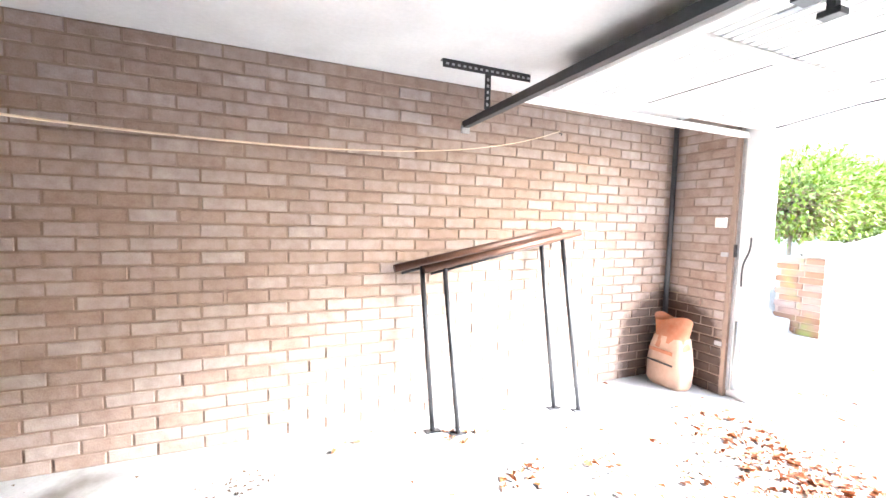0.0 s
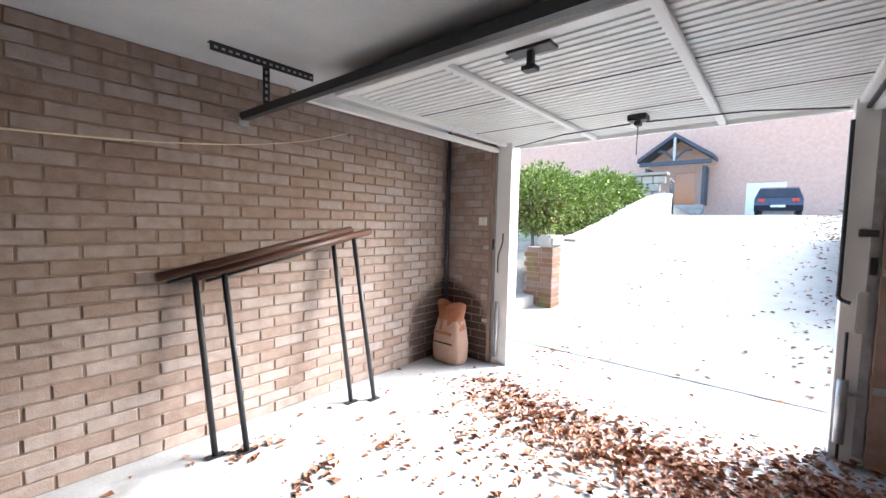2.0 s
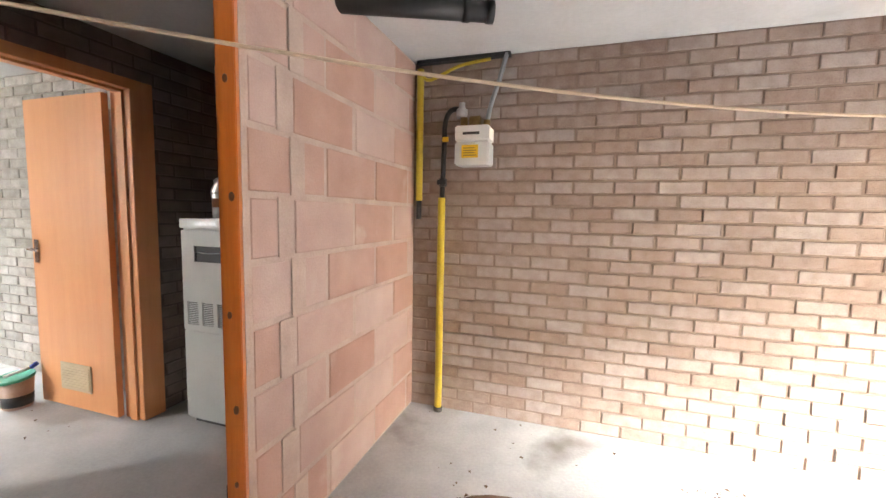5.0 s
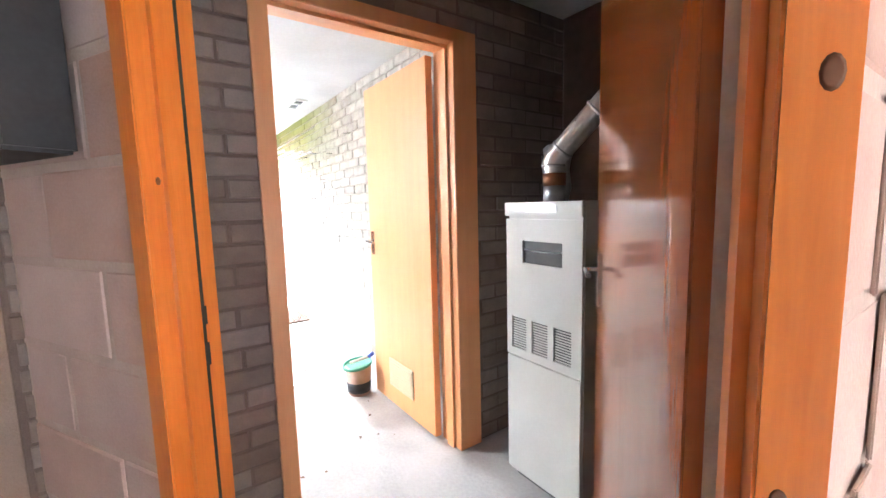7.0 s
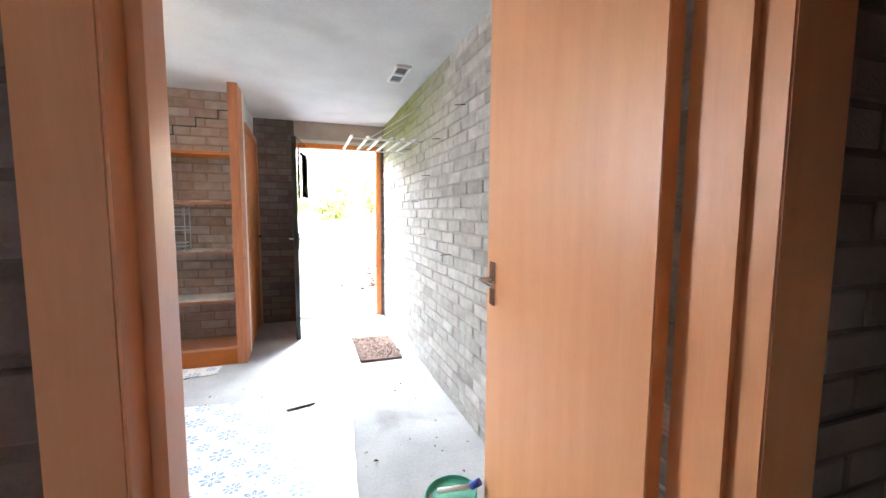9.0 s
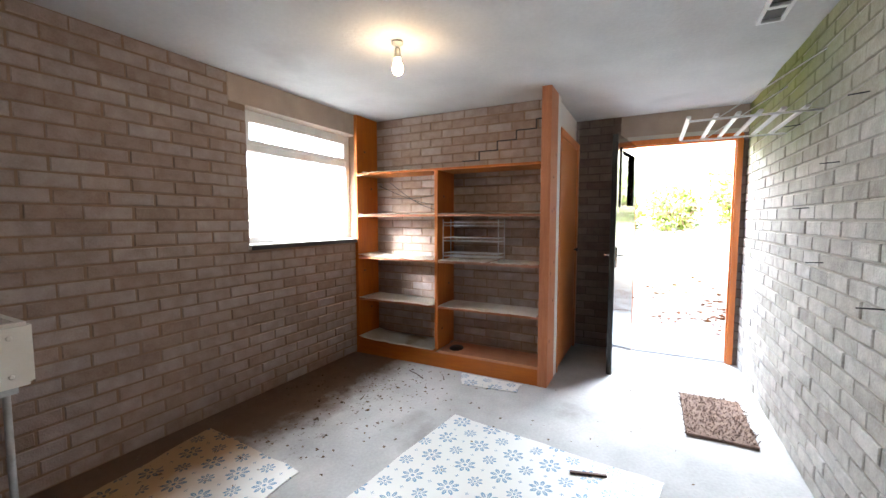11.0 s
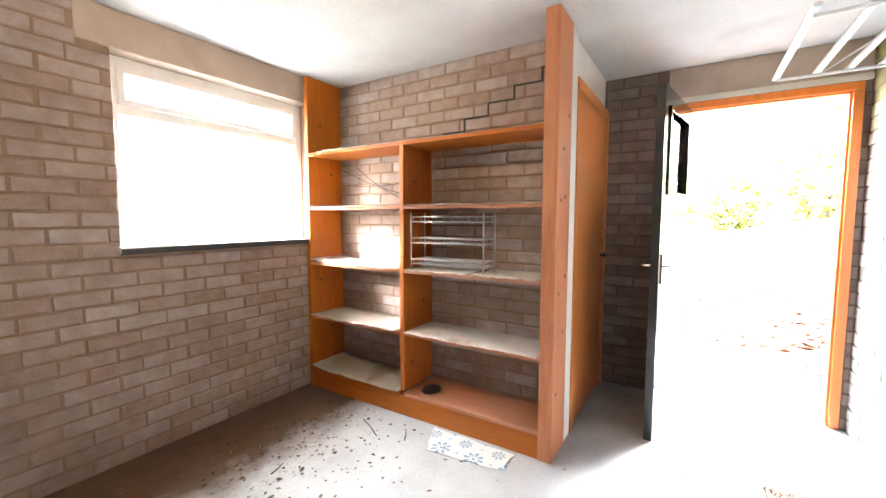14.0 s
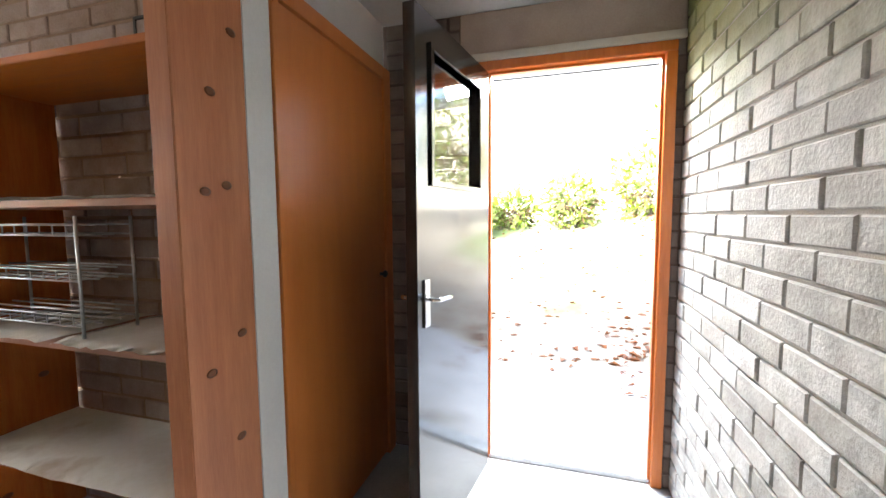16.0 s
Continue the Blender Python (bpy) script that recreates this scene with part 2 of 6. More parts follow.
WHITE_STEEL = mat("white_enamelled_steel", (0.72, 0.72, 0.70), (0.8, 0.8, 0.78), 5, 0.4, bump=0.03, stain=(0.55, 0.53, 0.5), stain_scale=2.5, stain_at=0.66)
GREY_STEEL = mat("grey_enamelled_steel", (0.40, 0.41, 0.39), (0.47, 0.48, 0.455), 4, 0.38, bump=0.03)
DARK_STEEL = mat("dark_painted_steel", (0.02, 0.022, 0.024), (0.05, 0.05, 0.055), 9, 0.45, metal=0.3, bump=0.1)
GALV = mat("dull_galvanised_steel", (0.35, 0.36, 0.37), (0.55, 0.56, 0.57), 18, 0.42, metal=0.8, bump=0.05)
CHROME = mat("worn_chrome", (0.6, 0.6, 0.6), (0.75, 0.75, 0.74), 10, 0.18, metal=1.0, bump=0.0)
FOIL = mat("crinkled_aluminium_duct", (0.62, 0.62, 0.61), (0.8, 0.8, 0.79), 30, 0.32, metal=0.85, bump=0.15, fine=60)
COPPER = mat("tarnished_copper", (0.30, 0.13, 0.07), (0.42, 0.21, 0.12), 12, 0.4, metal=0.8, bump=0.1)
BRASS = mat("tarnished_brass", (0.20, 0.13, 0.05), (0.36, 0.25, 0.1), 25, 0.4, metal=0.8, bump=0.1)
RAIL_WOOD = mat("dark_brown_handrail_wood", (0.055, 0.022, 0.012), (0.12, 0.05, 0.026), 5, 0.45, bump=0.1, fine=30, stretch=(0.6, 8, 8))
YELLOW = mat("yellow_gas_pipe_paint", (0.55, 0.40, 0.03), (0.68, 0.52, 0.06), 8, 0.5, bump=0.1, stain=(0.3, 0.2, 0.04), stain_scale=5, stain_at=0.66)
YELLOW_LABEL = mat("yellow_label", (0.8, 0.5, 0.02), (0.85, 0.56, 0.04), 8, 0.5, bump=0)
BLACK_PLASTIC = mat("black_plastic", (0.015, 0.015, 0.016), (0.035, 0.035, 0.036), 8, 0.5, bump=0.05)
WHITE_PLASTIC = mat("yellowed_white_plastic", (0.70, 0.68, 0.62), (0.78, 0.76, 0.7), 8, 0.4, bump=0.02)
GREY_PLASTIC = mat("grey_hose_plastic", (0.20, 0.21, 0.22), (0.3, 0.31, 0.32), 9, 0.5, bump=0.05)
CERAMIC = mat("white_glazed_fireclay", (0.70, 0.68, 0.62), (0.8, 0.78, 0.72), 4, 0.14, bump=0.03, stain=(0.5, 0.44, 0.34), stain_scale=3, stain_at=0.66)
HEATER = mat("cream_enamel", (0.72, 0.69, 0.62), (0.78, 0.75, 0.68), 4, 0.3, bump=0.02)
PAPER = mat("cream_lining_paper", (0.70, 0.64, 0.54), (0.84, 0.81, 0.75), 7, 0.8, bump=0.25, fine=40, stain=(0.45, 0.33, 0.2), stain_scale=3.5, stain_at=0.6)
RED_PLASTIC = mat("red_plastic", (0.5, 0.03, 0.02), (0.6, 0.05, 0.03), 8, 0.45, bump=0.02)
GREEN_PLASTIC = mat("green_plastic_lid", (0.05, 0.30, 0.20), (0.08, 0.38, 0.26), 8, 0.4, bump=0.02)
BUCKET = mat("printed_tub_wrap", (0.40, 0.26, 0.20), (0.60, 0.42, 0.34), 12, 0.5, bump=0.02)
BLUE_PLASTIC = mat("blue_plastic", (0.03, 0.06, 0.4), (0.05, 0.1, 0.5), 8, 0.4, bump=0)
SACK = mat("orange_printed_paper_sack", (0.38, 0.24, 0.17), (0.5, 0.34, 0.25), 9, 0.7, bump=0.5, fine=30)
SACK_ORANGE = mat("orange_sack_print", (0.34, 0.09, 0.03), (0.42, 0.2, 0.12), 9, 0.6, bump=0.4, fine=30)
COIR = mat("brown_coir_fibre", (0.10, 0.06, 0.045), (0.24, 0.16, 0.12), 40, 0.95, bump=0.9, fine=200)
ROPE = mat("cream_nylon_cord", (0.66, 0.52, 0.36), (0.75, 0.62, 0.46), 60, 0.7, bump=0.3)
LEAF = mat("dry_brown_leaf", (0.20, 0.065, 0.025), (0.36, 0.15, 0.06), 30, 0.75, bump=0.2, vary=0.55)
HEDGE = mat("conifer_foliage", (0.11, 0.165, 0.025), (0.2, 0.25, 0.055), 12, 0.85, bump=0.0, vary=0.45, spec=0.15)
HEDGE_BROWN = mat("browned_foliage", (0.11, 0.075, 0.03), (0.2, 0.14, 0.06), 12, 0.85, bump=0.0, vary=0.4)
BARK = mat("grey_bark", (0.10, 0.08, 0.06), (0.2, 0.17, 0.13), 12, 0.9, bump=0.6)
ASPHALT = mat("pale_worn_asphalt", (0.12, 0.127, 0.122), (0.185, 0.192, 0.185), 3, 0.9, bump=0.6, fine=120, stain=(0.15, 0.17, 0.05), stain_scale=0.55, stain_at=0.58)
SOIL = mat("leaf_littered_soil", (0.24, 0.21, 0.16), (0.42, 0.38, 0.31), 4, 0.95, bump=0.8, fine=40, stain=(0.11, 0.16, 0.05), stain_scale=0.8, stain_at=0.55)
RENDER_WALL = mat("cream_rendered_wall", (0.55, 0.52, 0.44), (0.66, 0.62, 0.54), 4, 0.9, bump=0.4, fine=60)
RED_BRICK = mat("red_house_brick", (0.50, 0.30, 0.22), (0.60, 0.40, 0.32), 6, 0.9, bump=0.3, vary=0.1)
MOSSY = mat("mossy_red_brick", (0.13, 0.065, 0.04), (0.21, 0.115, 0.07), 10, 0.9, bump=0.5, vary=0.2, stain=(0.13, 0.14, 0.03), stain_scale=3, stain_at=0.55)
STONE = mat("grey_sandstone", (0.28, 0.26, 0.22), (0.42, 0.4, 0.35), 6, 0.9, bump=0.5, vary=0.15)
SLATE = mat("dark_slate", (0.06, 0.065, 0.08), (0.11, 0.115, 0.13), 8, 0.7, bump=0.3)
BLUE_TIMBER = mat("slate_blue_timber", (0.03, 0.04, 0.06), (0.06, 0.075, 0.10), 6, 0.6, bump=0.1)
CAR_PAINT = mat("dark_blue_car_paint", (0.012, 0.016, 0.03), (0.02, 0.025, 0.045), 2, 0.15, metal=0.3, bump=0.0, coat=1.0)
RUBBER = mat("black_rubber", (0.012, 0.012, 0.012), (0.025, 0.025, 0.025), 12, 0.8, bump=0.1)
GLASS = glass("clear_glass")
DARK_GLASS = mat("dark_window_glass", (0.02, 0.025, 0.03), (0.04, 0.045, 0.05), 2, 0.06, bump=0.0)
BULB = glow("lit_bulb_glass", (1.0, 0.68, 0.38), 9.5)
LINO = lino_material()
KNOT = mat("dark_pine_knot", (0.11, 0.035, 0.012), (0.18, 0.065, 0.02), 20, 0.5, bump=0.05)
INK = mat("black_ink", (0.02, 0.02, 0.02), (0.04, 0.04, 0.04), 8, 0.6, bump=0)


# ---------- mesh building ----------
def box(bm, x0, x1, y0, y1, z0, z1, bevel=0.0):
    vs = [bm.verts.new((x, y, z)) for z in (z0, z1) for y in (y0, y1) for x in (x0, x1)]
    fs = [bm.faces.new([vs[i] for i in f]) for f in ((0, 2, 3, 1), (4, 5, 7, 6), (0, 1, 5, 4), (2, 6, 7, 3), (0, 4, 6, 2), (1, 3, 7, 5))]
    if bevel:
        bmesh.ops.bevel(bm, geom=list({e for f in fs for e in f.edges}), offset=bevel, segments=2, affect="EDGES", clamp_overlap=True)
    return bm


def boxes(*rows, bevel=0.0):
    bm = bmesh.new()
    for r in rows:
        box(bm, *r, bevel=bevel)
    return bm


def tube(bm, points, r, sides=10, closed=True, r_end=None):
    """A round bar swept along points."""
    pts = [Vector(p) for p in points]
    rings = []
    up = Vector((0.13, 0.21, 0.97))
    for i, p in enumerate(pts):
        d = (pts[min(i + 1, len(pts) - 1)] - pts[max(i - 1, 0)]).normalized()
        a = d.cross(up)
        if a.length < 0.05:
            a = d.cross(Vector((1, 0, 0)))
        a.normalize()
        b = d.cross(a)
        up = a.cross(d)
        k = r if r_end is None else r + (r_end - r) * i / max(1, len(pts) - 1)
        rings.append([bm.verts.new(p + k * (math.cos(2 * math.pi * j / sides) * a + math.sin(2 * math.pi * j / sides) * b)) for j in range(sides)])
    for p, q in zip(rings, rings[1:]):
        for j in range(sides):
            f = bm.faces.new((p[j], p[(j + 1) % sides], q[(j + 1) % sides], q[j]))
            f.smooth = True
    if closed:
        bm.faces.new(rings[0][::-1])
        bm.faces.new(rings[-1])
    return bm


def tubes(*rows, sides=10):
    bm = bmesh.new()
    for pts, r in rows:
        tube(bm, pts, r, sides)
    return bm


def lathe(profile, at, sides=24):
    """A turned solid: rows of radius and height about a vertical axis."""
    bm = bmesh.new()
    rings = [[bm.verts.new((at[0] + r * math.cos(2 * math.pi * j / sides), at[1] + r * math.sin(2 * math.pi * j / sides), at[2] + z)) for j in range(sides)] for r, z in profile]
    for p, q in zip(rings, rings[1:]):
        for j in range(sides):
            f = bm.faces.new((p[j], p[(j + 1) % sides], q[(j + 1) % sides], q[j]))
            f.smooth = True
    bm.faces.new(rings[0][::-1])
    bm.faces.new(rings[-1])
    return bm


def bend(points, steps=8):
    """A smooth curve through the points."""
    pts = [Vector(p) for p in points]
    out = []
    for i in range(len(pts) - 1):
        a, b, c, d = pts[max(i - 1, 0)], pts[i], pts[i + 1], pts[min(i + 2, len(pts) - 1)]
        for k in range(steps):
            s = k / steps
            out.append(0.5 * (2 * b + (c - a) * s + (2 * a - 5 * b + 4 * c - d) * s * s + (3 * b - a - 3 * c + d) * s ** 3))
    return out + [pts[-1]]


def turned(bm, m):
    bm.transform(m)
    return bm


def mesh_of(name, bm, material):
    me = bpy.data.meshes.new(name)
    bmesh.ops.recalc_face_normals(bm, faces=bm.faces)
    bm.to_mesh(me)
    bm.free()
    me.materials.append(material)
    return me


def thing(name, at, label, category, group="", kind="", bm=None, material=None):
    """A top-level thing: an Empty at its base, or one mesh."""
    if bm is None:
        ob = new(name)
        ob.empty_display_size = 0.1
    else:
        bm.transform(Matrix.Translation(-Vector(at)))
        ob = new(name, mesh_of(name, bm, material))
    ob.matrix_basis = Matrix.Translation(at)
    return tagged(ob, label, category, group, kind)


def part(name, bm, material, parent, label=""):
    """One mesh, built in world coordinates, under a thing or a part."""
    ob = new(name, mesh_of(name, bm, material))
    top = parent
    while top.parent:
        top = top.parent
    ob.parent = parent
    if parent is top:
        ob.matrix_parent_inverse = top.matrix_basis.inverted()
    if label:
        ob["label"] = label
    return ob


def writing(text, m, size, material, parent, name="lettering"):
    c = bpy.data.curves.new(name, "FONT")
    c.body, c.size, c.extrude, c.align_x = text, size, 0.0008, "CENTER"
    tmp = bpy.data.objects.new(name, c)
    scene.collection.objects.link(tmp)
    me = bpy.data.meshes.new_from_object(tmp.evaluated_get(bpy.context.evaluated_depsgraph_get()))
    bpy.data.objects.remove(tmp)
    bm = bmesh.new()
    bm.from_mesh(me)
    bm.transform(m)
    return part(name, bm, material, parent)
# ---------- structure ----------
H = 2.285          # ceiling height
GX, GY = 5.25, -3.65   # garage end wall and far side wall
UX = -5.95         # end wall of the utility room
UY0, UY1 = -0.555, -3.81  # side walls of the utility room


def slab(bm, length, height, y0, y1, holes, u0=0.0):
    """A wall slab in its own plane (x along, y into the wall, z up) with openings right through it."""
    us = sorted({u0, length, *[v for h in holes for v in h[:2] if u0 < v < length]})
    zs = sorted({0.0, height, *[v for h in holes for v in h[2:] if 0 < v < height]})

    def solid(i, k):
        if not (0 <= i < len(us) - 1 and 0 <= k < len(zs) - 1):
            return False
        u, z = (us[i] + us[i + 1]) / 2, (zs[k] + zs[k + 1]) / 2
        return not any(a < u < b and c < z < d for a, b, c, d in holes)

    def quad(*p):
        bm.faces.new([bm.verts.new(q) for q in p])

    for i in range(len(us) - 1):
        for k in range(len(zs) - 1):
            if not solid(i, k):
                continue
            a, b, c, d = us[i], us[i + 1], zs[k], zs[k + 1]
            quad((a, y0, c), (b, y0, c), (b, y0, d), (a, y0, d))
            quad((a, y1, c), (a, y1, d), (b, y1, d), (b, y1, c))
            if not solid(i - 1, k):
                quad((a, y0, c), (a, y0, d), (a, y1, d), (a, y1, c))
            if not solid(i + 1, k):
                quad((b, y0, c), (b, y1, c), (b, y1, d), (b, y0, d))
            if not solid(i, k - 1):
                quad((a, y0, c), (a, y1, c), (b, y1, c), (b, y0, c))
            if not solid(i, k + 1):
                quad((a, y0, d), (b, y0, d), (b, y1, d), (a, y1, d))
    bmesh.ops.remove_doubles(bm, verts=bm.verts, dist=1e-5)
    return bm


def brick_faces(l, h, depth, c):
    """A brick's visible sides with worn arrises, its front at y = 0."""
    v = [(x, y, z) for y, e in ((depth, 0), (c, 0), (0, c)) for x, z in ((-l / 2 + e, e), (l / 2 - e, e), (l / 2 - e, h - e), (-l / 2 + e, h - e))]
    f = [(8, 9, 10, 11)]
    for s in (0, 4):
        f += [(s + j, s + (j + 1) % 4, s + 4 + (j + 1) % 4, s + 4 + j) for j in range(4)]
    return v, f


BRICK_MESH = {}


def brick_mesh(l, h, depth, c, material):
    key = (round(l, 3), round(h, 3), material.name)
    if key not in BRICK_MESH:
        me = bpy.data.meshes.new("brick")
        v, f = brick_faces(l, h, depth, c)
        me.from_pydata(v, [], f)
        me.materials.append(material)
        BRICK_MESH[key] = me
    return BRICK_MESH[key]


WALLS_TO_LAY = []


def masonry(name, origin, normal, length, label, thickness=0.11, holes=(), stretch=(0, 99), brick=None, mortar=None, size=(0.225, H / 30),
            joint=0.011, piece="brick", proud=0.006):
    """A masonry wall: a mortar slab now, its pieces later. origin: its end at the left hand of one who faces it."""
    n = Vector(normal).normalized()
    u = (-n).cross(Vector((0, 0, 1)))
    m = Matrix(((u.x, -n.x, 0, origin[0]), (u.y, -n.y, 0, origin[1]), (0, 0, 1, 0), (0, 0, 0, 1)))
    bm = slab(bmesh.new(), length + 0.03, H, proud, thickness, holes, -0.03)
    ob = new(name, mesh_of(name, bm, mortar or MORTAR))
    ob.matrix_basis = m
    tagged(ob, label, "wall", kind="structure")
    WALLS_TO_LAY.append((ob, length, holes, stretch, brick or BRICK, size, joint, piece, proud))
    return ob


def lay_pieces(ob, length, holes, stretch, material, size, joint, piece, proud):
    rng = random.Random(ob.name)
    sl, sh = size
    rows = int(round(H / sh))
    laid = []
    for r in range(rows):
        z0 = r * sh + joint / 2
        z1 = z0 + sh - joint
        u = -sl * (0.5 if r % 2 else 0.02) - rng.uniform(0, 0.012)
        while u < length:
            spans = [(max(u + joint / 2, 0.002), min(u + sl - joint / 2, length - 0.002))]
            for a, b, c, d in holes:
                if z1 > c + 0.02 and z0 < d - 0.02:
                    spans = [s for p, q in spans for s in ((p, min(q, a)), (max(p, b), q)) if s[1] - s[0] > 0.02]
            for p, q in spans:
                if q - p > 0.025:
                    laid.append(((p + q) / 2, z0, round((q - p) / 0.005) * 0.005 if q - p < sl * 0.9 else sl - joint, z1 - z0))
            u += sl
    laid.sort(key=lambda b: (not stretch[0] <= b[0] <= stretch[1], b[1] > 1.9))
    verts, faces = [], []
    for i, (u, z, l, h) in enumerate(laid):
        dy, tilt, lean = rng.uniform(-0.003, 0.0025), rng.uniform(-0.35, 0.35), rng.uniform(-0.5, 0.5)
        du, dz = rng.uniform(-0.003, 0.003), rng.uniform(-0.0015, 0.0015)
        if i < 300:
            b = new(piece, brick_mesh(l, h, proud + 0.014, 0.004, material))
            b.parent = ob
            b.matrix_basis = pose(u + du, dy, z + dz, 0, tilt, lean)
        else:
            v, f = brick_faces(l, h, proud + 0.014, 0.004)
            k = len(verts)
            verts += [(x + u + du, y + dy, zz + z + dz) for x, y, zz in v]
            faces += [tuple(j + k for j in q) for q in f]
    if verts:
        me = bpy.data.meshes.new("brickwork")
        me.from_pydata(verts, [], faces)
        me.materials.append(material)
        rest = new("brickwork", me)
        rest.parent = ob
        tagged(rest, kind="stuff")


def structure(name, bm, material, label, category):
    ob = new(name, mesh_of(name, bm, material))
    return tagged(ob, label, category, kind="structure")


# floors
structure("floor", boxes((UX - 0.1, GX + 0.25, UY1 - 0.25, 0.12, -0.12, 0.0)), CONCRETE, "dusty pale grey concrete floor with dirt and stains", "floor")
# ceilings
structure("ceiling", boxes((-0.1, 5.36, GY - 0.1, 0.12, H, H + 0.16), (-5.95 - 0.12, -0.1, -3.95, 0.12, H, H + 0.16)), CEILING, "grey-white rough painted concrete ceiling", "ceiling")

# added out of view, to block the sun from the utility window
structure("roof", boxes((-6.6, -0.6, -4.75, -3.96, H + 0.14, H + 0.3), bevel=0.01), SLATE, "unseen overhang added to keep sun off the window", "roof")
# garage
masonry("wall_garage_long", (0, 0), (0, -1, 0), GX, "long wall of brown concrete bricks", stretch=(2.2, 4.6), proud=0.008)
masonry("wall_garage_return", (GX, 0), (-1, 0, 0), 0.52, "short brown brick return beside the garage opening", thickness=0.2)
masonry("wall_partition", (0, -1.43), (1, 0, 0), 1.43, "pink concrete block partition with smeared mortar", thickness=0.1, brick=BLOCK, mortar=BLOCK_MORTAR,
        size=(0.45, H / 10), joint=0.022, piece="block", proud=0.004)
for i in range(10):
    y = -1.20 - (0.07 if i % 2 else 0.0)
    part_bm = bmesh.new()
    box(part_bm, 0.0, 0.006, y - 0.035, y + 0.05, i * H / 10 + 0.004, (i + 1) * H / 10 - 0.004, bevel=0.002)
    structure("mortar_smear", part_bm, BLOCK_MORTAR, "thick pale mortar smeared over a block joint", "mortar")
DIAG = Vector((-0.868, -0.497, 0)).normalized()
DN = Vector((-DIAG.y, DIAG.x, 0)) * -1
if DN.y > 0:
    DN = -DN
diag_start = Vector((0, -1.46, 0))
diag_len = 1.68
left_end = diag_start + DIAG * diag_len
masonry("wall_angled", left_end, DN, diag_len, "angled pink concrete block wall with a doorway", thickness=0.1, brick=BLOCK, mortar=BLOCK_MORTAR,
        holes=((diag_len - 1.045, diag_len + 0.05, 0, 2.06),), size=(0.45, H / 10), joint=0.022, piece="block", proud=0.004)
structure("wall_garage_side", boxes((-1.5, 5.5, GY - 0.12, GY, 0, H)), MORTAR, "plain brown garage side wall", "wall")
structure("wall_garage_rear", boxes((-1.60, -1.47, GY, left_end.y - 0.04, 0, H)), MORTAR, "plain brown rear garage wall", "wall")
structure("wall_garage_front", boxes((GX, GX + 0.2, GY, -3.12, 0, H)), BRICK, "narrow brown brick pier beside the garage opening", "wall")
structure("wall_head", boxes((GX + 0.02, GX + 0.22, -3.12, -0.52, 2.17, H)), LINTEL, "concrete beam over the garage opening", "wall")

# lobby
masonry("wall_dividing", (-1.47, -2.32), (1, 0, 0), 2.32, "dark brown brick wall with a doorway", thickness=0.065, brick=BRICK_DARK, mortar=DARK_MORTAR, stretch=(0, 0.75),
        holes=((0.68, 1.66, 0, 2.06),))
structure("wall_lobby_end", boxes((-1.47, -0.1, 0.0, 0.1, 0, H)), BRICK_DARK, "dark brown lobby wall", "wall")

# utility room
masonry("wall_utility_entry", (-1.60, UY0), (-1, 0, 0), UY0 - UY1, "brown brick wall with a doorway", mortar=WARM_MORTAR, thickness=0.064, holes=((0.105, 1.085, 0, 2.06),))
# nib and long wall take the brick and mortar coloured as if brightly lit
masonry("wall_sink_nib", (-1.85, -2.42), (-1, 0, 0), -2.42 - UY1, "brick nib beside the sink, coloured pale as lit", brick=BRICK_LIT, mortar=LIT_MORTAR, thickness=0.24)
masonry("wall_utility_long", (UX, UY0), (0, -1, 0), 4.35, "brick wall, greyed pale by painted door light, green with damp near the ceiling", brick=BRICK_LIT, mortar=LIT_MORTAR, stretch=(0.3, 2.6), proud=0.008, joint=0.009)
masonry("wall_window", (-1.60, UY1), (0, 1, 0), 3.5, "brown concrete brick wall with a window", mortar=WARM_MORTAR, stretch=(0.4, 2.7), thickness=0.2,
        holes=((1.95, 3.13, 1.11, 2.095), (1.82, 3.5, 2.095, 2.28)))
masonry("wall_shelf_back", (-5.02, UY1), (1, 0, 0), 1.8, "brown brick wall with a stepped crack", mortar=WARM_MORTAR, stretch=(0, 99))
masonry("wall_end", (UX, -1.96), (1, 0, 0), 1.405, "brown brick wall round the back doorway", brick=BRICK_DARK, mortar=DARK_MORTAR, holes=((0.496, 1.372, 0, 2.046), (0.40, 1.405, 2.055, 2.28)))
structure("lintel_window", boxes((-5.1, -3.42, UY1 - 0.2, UY1 + 0.001, 2.097, H - 0.002), bevel=0.004), LINTEL, "brown cast concrete lintel over the window", "lintel")
structure("lintel_door", boxes((UX - 0.11, UX + 0.002, -1.56, UY0 - 0.002, 2.057, H - 0.002), bevel=0.004), LINTEL, "brown cast concrete lintel over the back door", "lintel")
structure("trim_door_head", boxes((UX + 0.0025, UX + 0.022, -1.50, UY0 - 0.004, 2.047, 2.082), bevel=0.003), RENDER_WALL, "cream plaster strip above the back door frame", "trim")
structure("wall_cupboard_side", boxes((-5.94, -5.04, -2.05, -1.975, 2.06, H - 0.002), (-5.04, -4.92, -2.05, -1.975, 0, H - 0.002)), PLASTER, "grey-white plastered cupboard side", "wall")
structure("wall_cupboard_back", boxes((-5.94, -5.13, -2.12, -2.06, 0, H - 0.002)), PLASTER, "plain wall inside the cupboard", "wall")


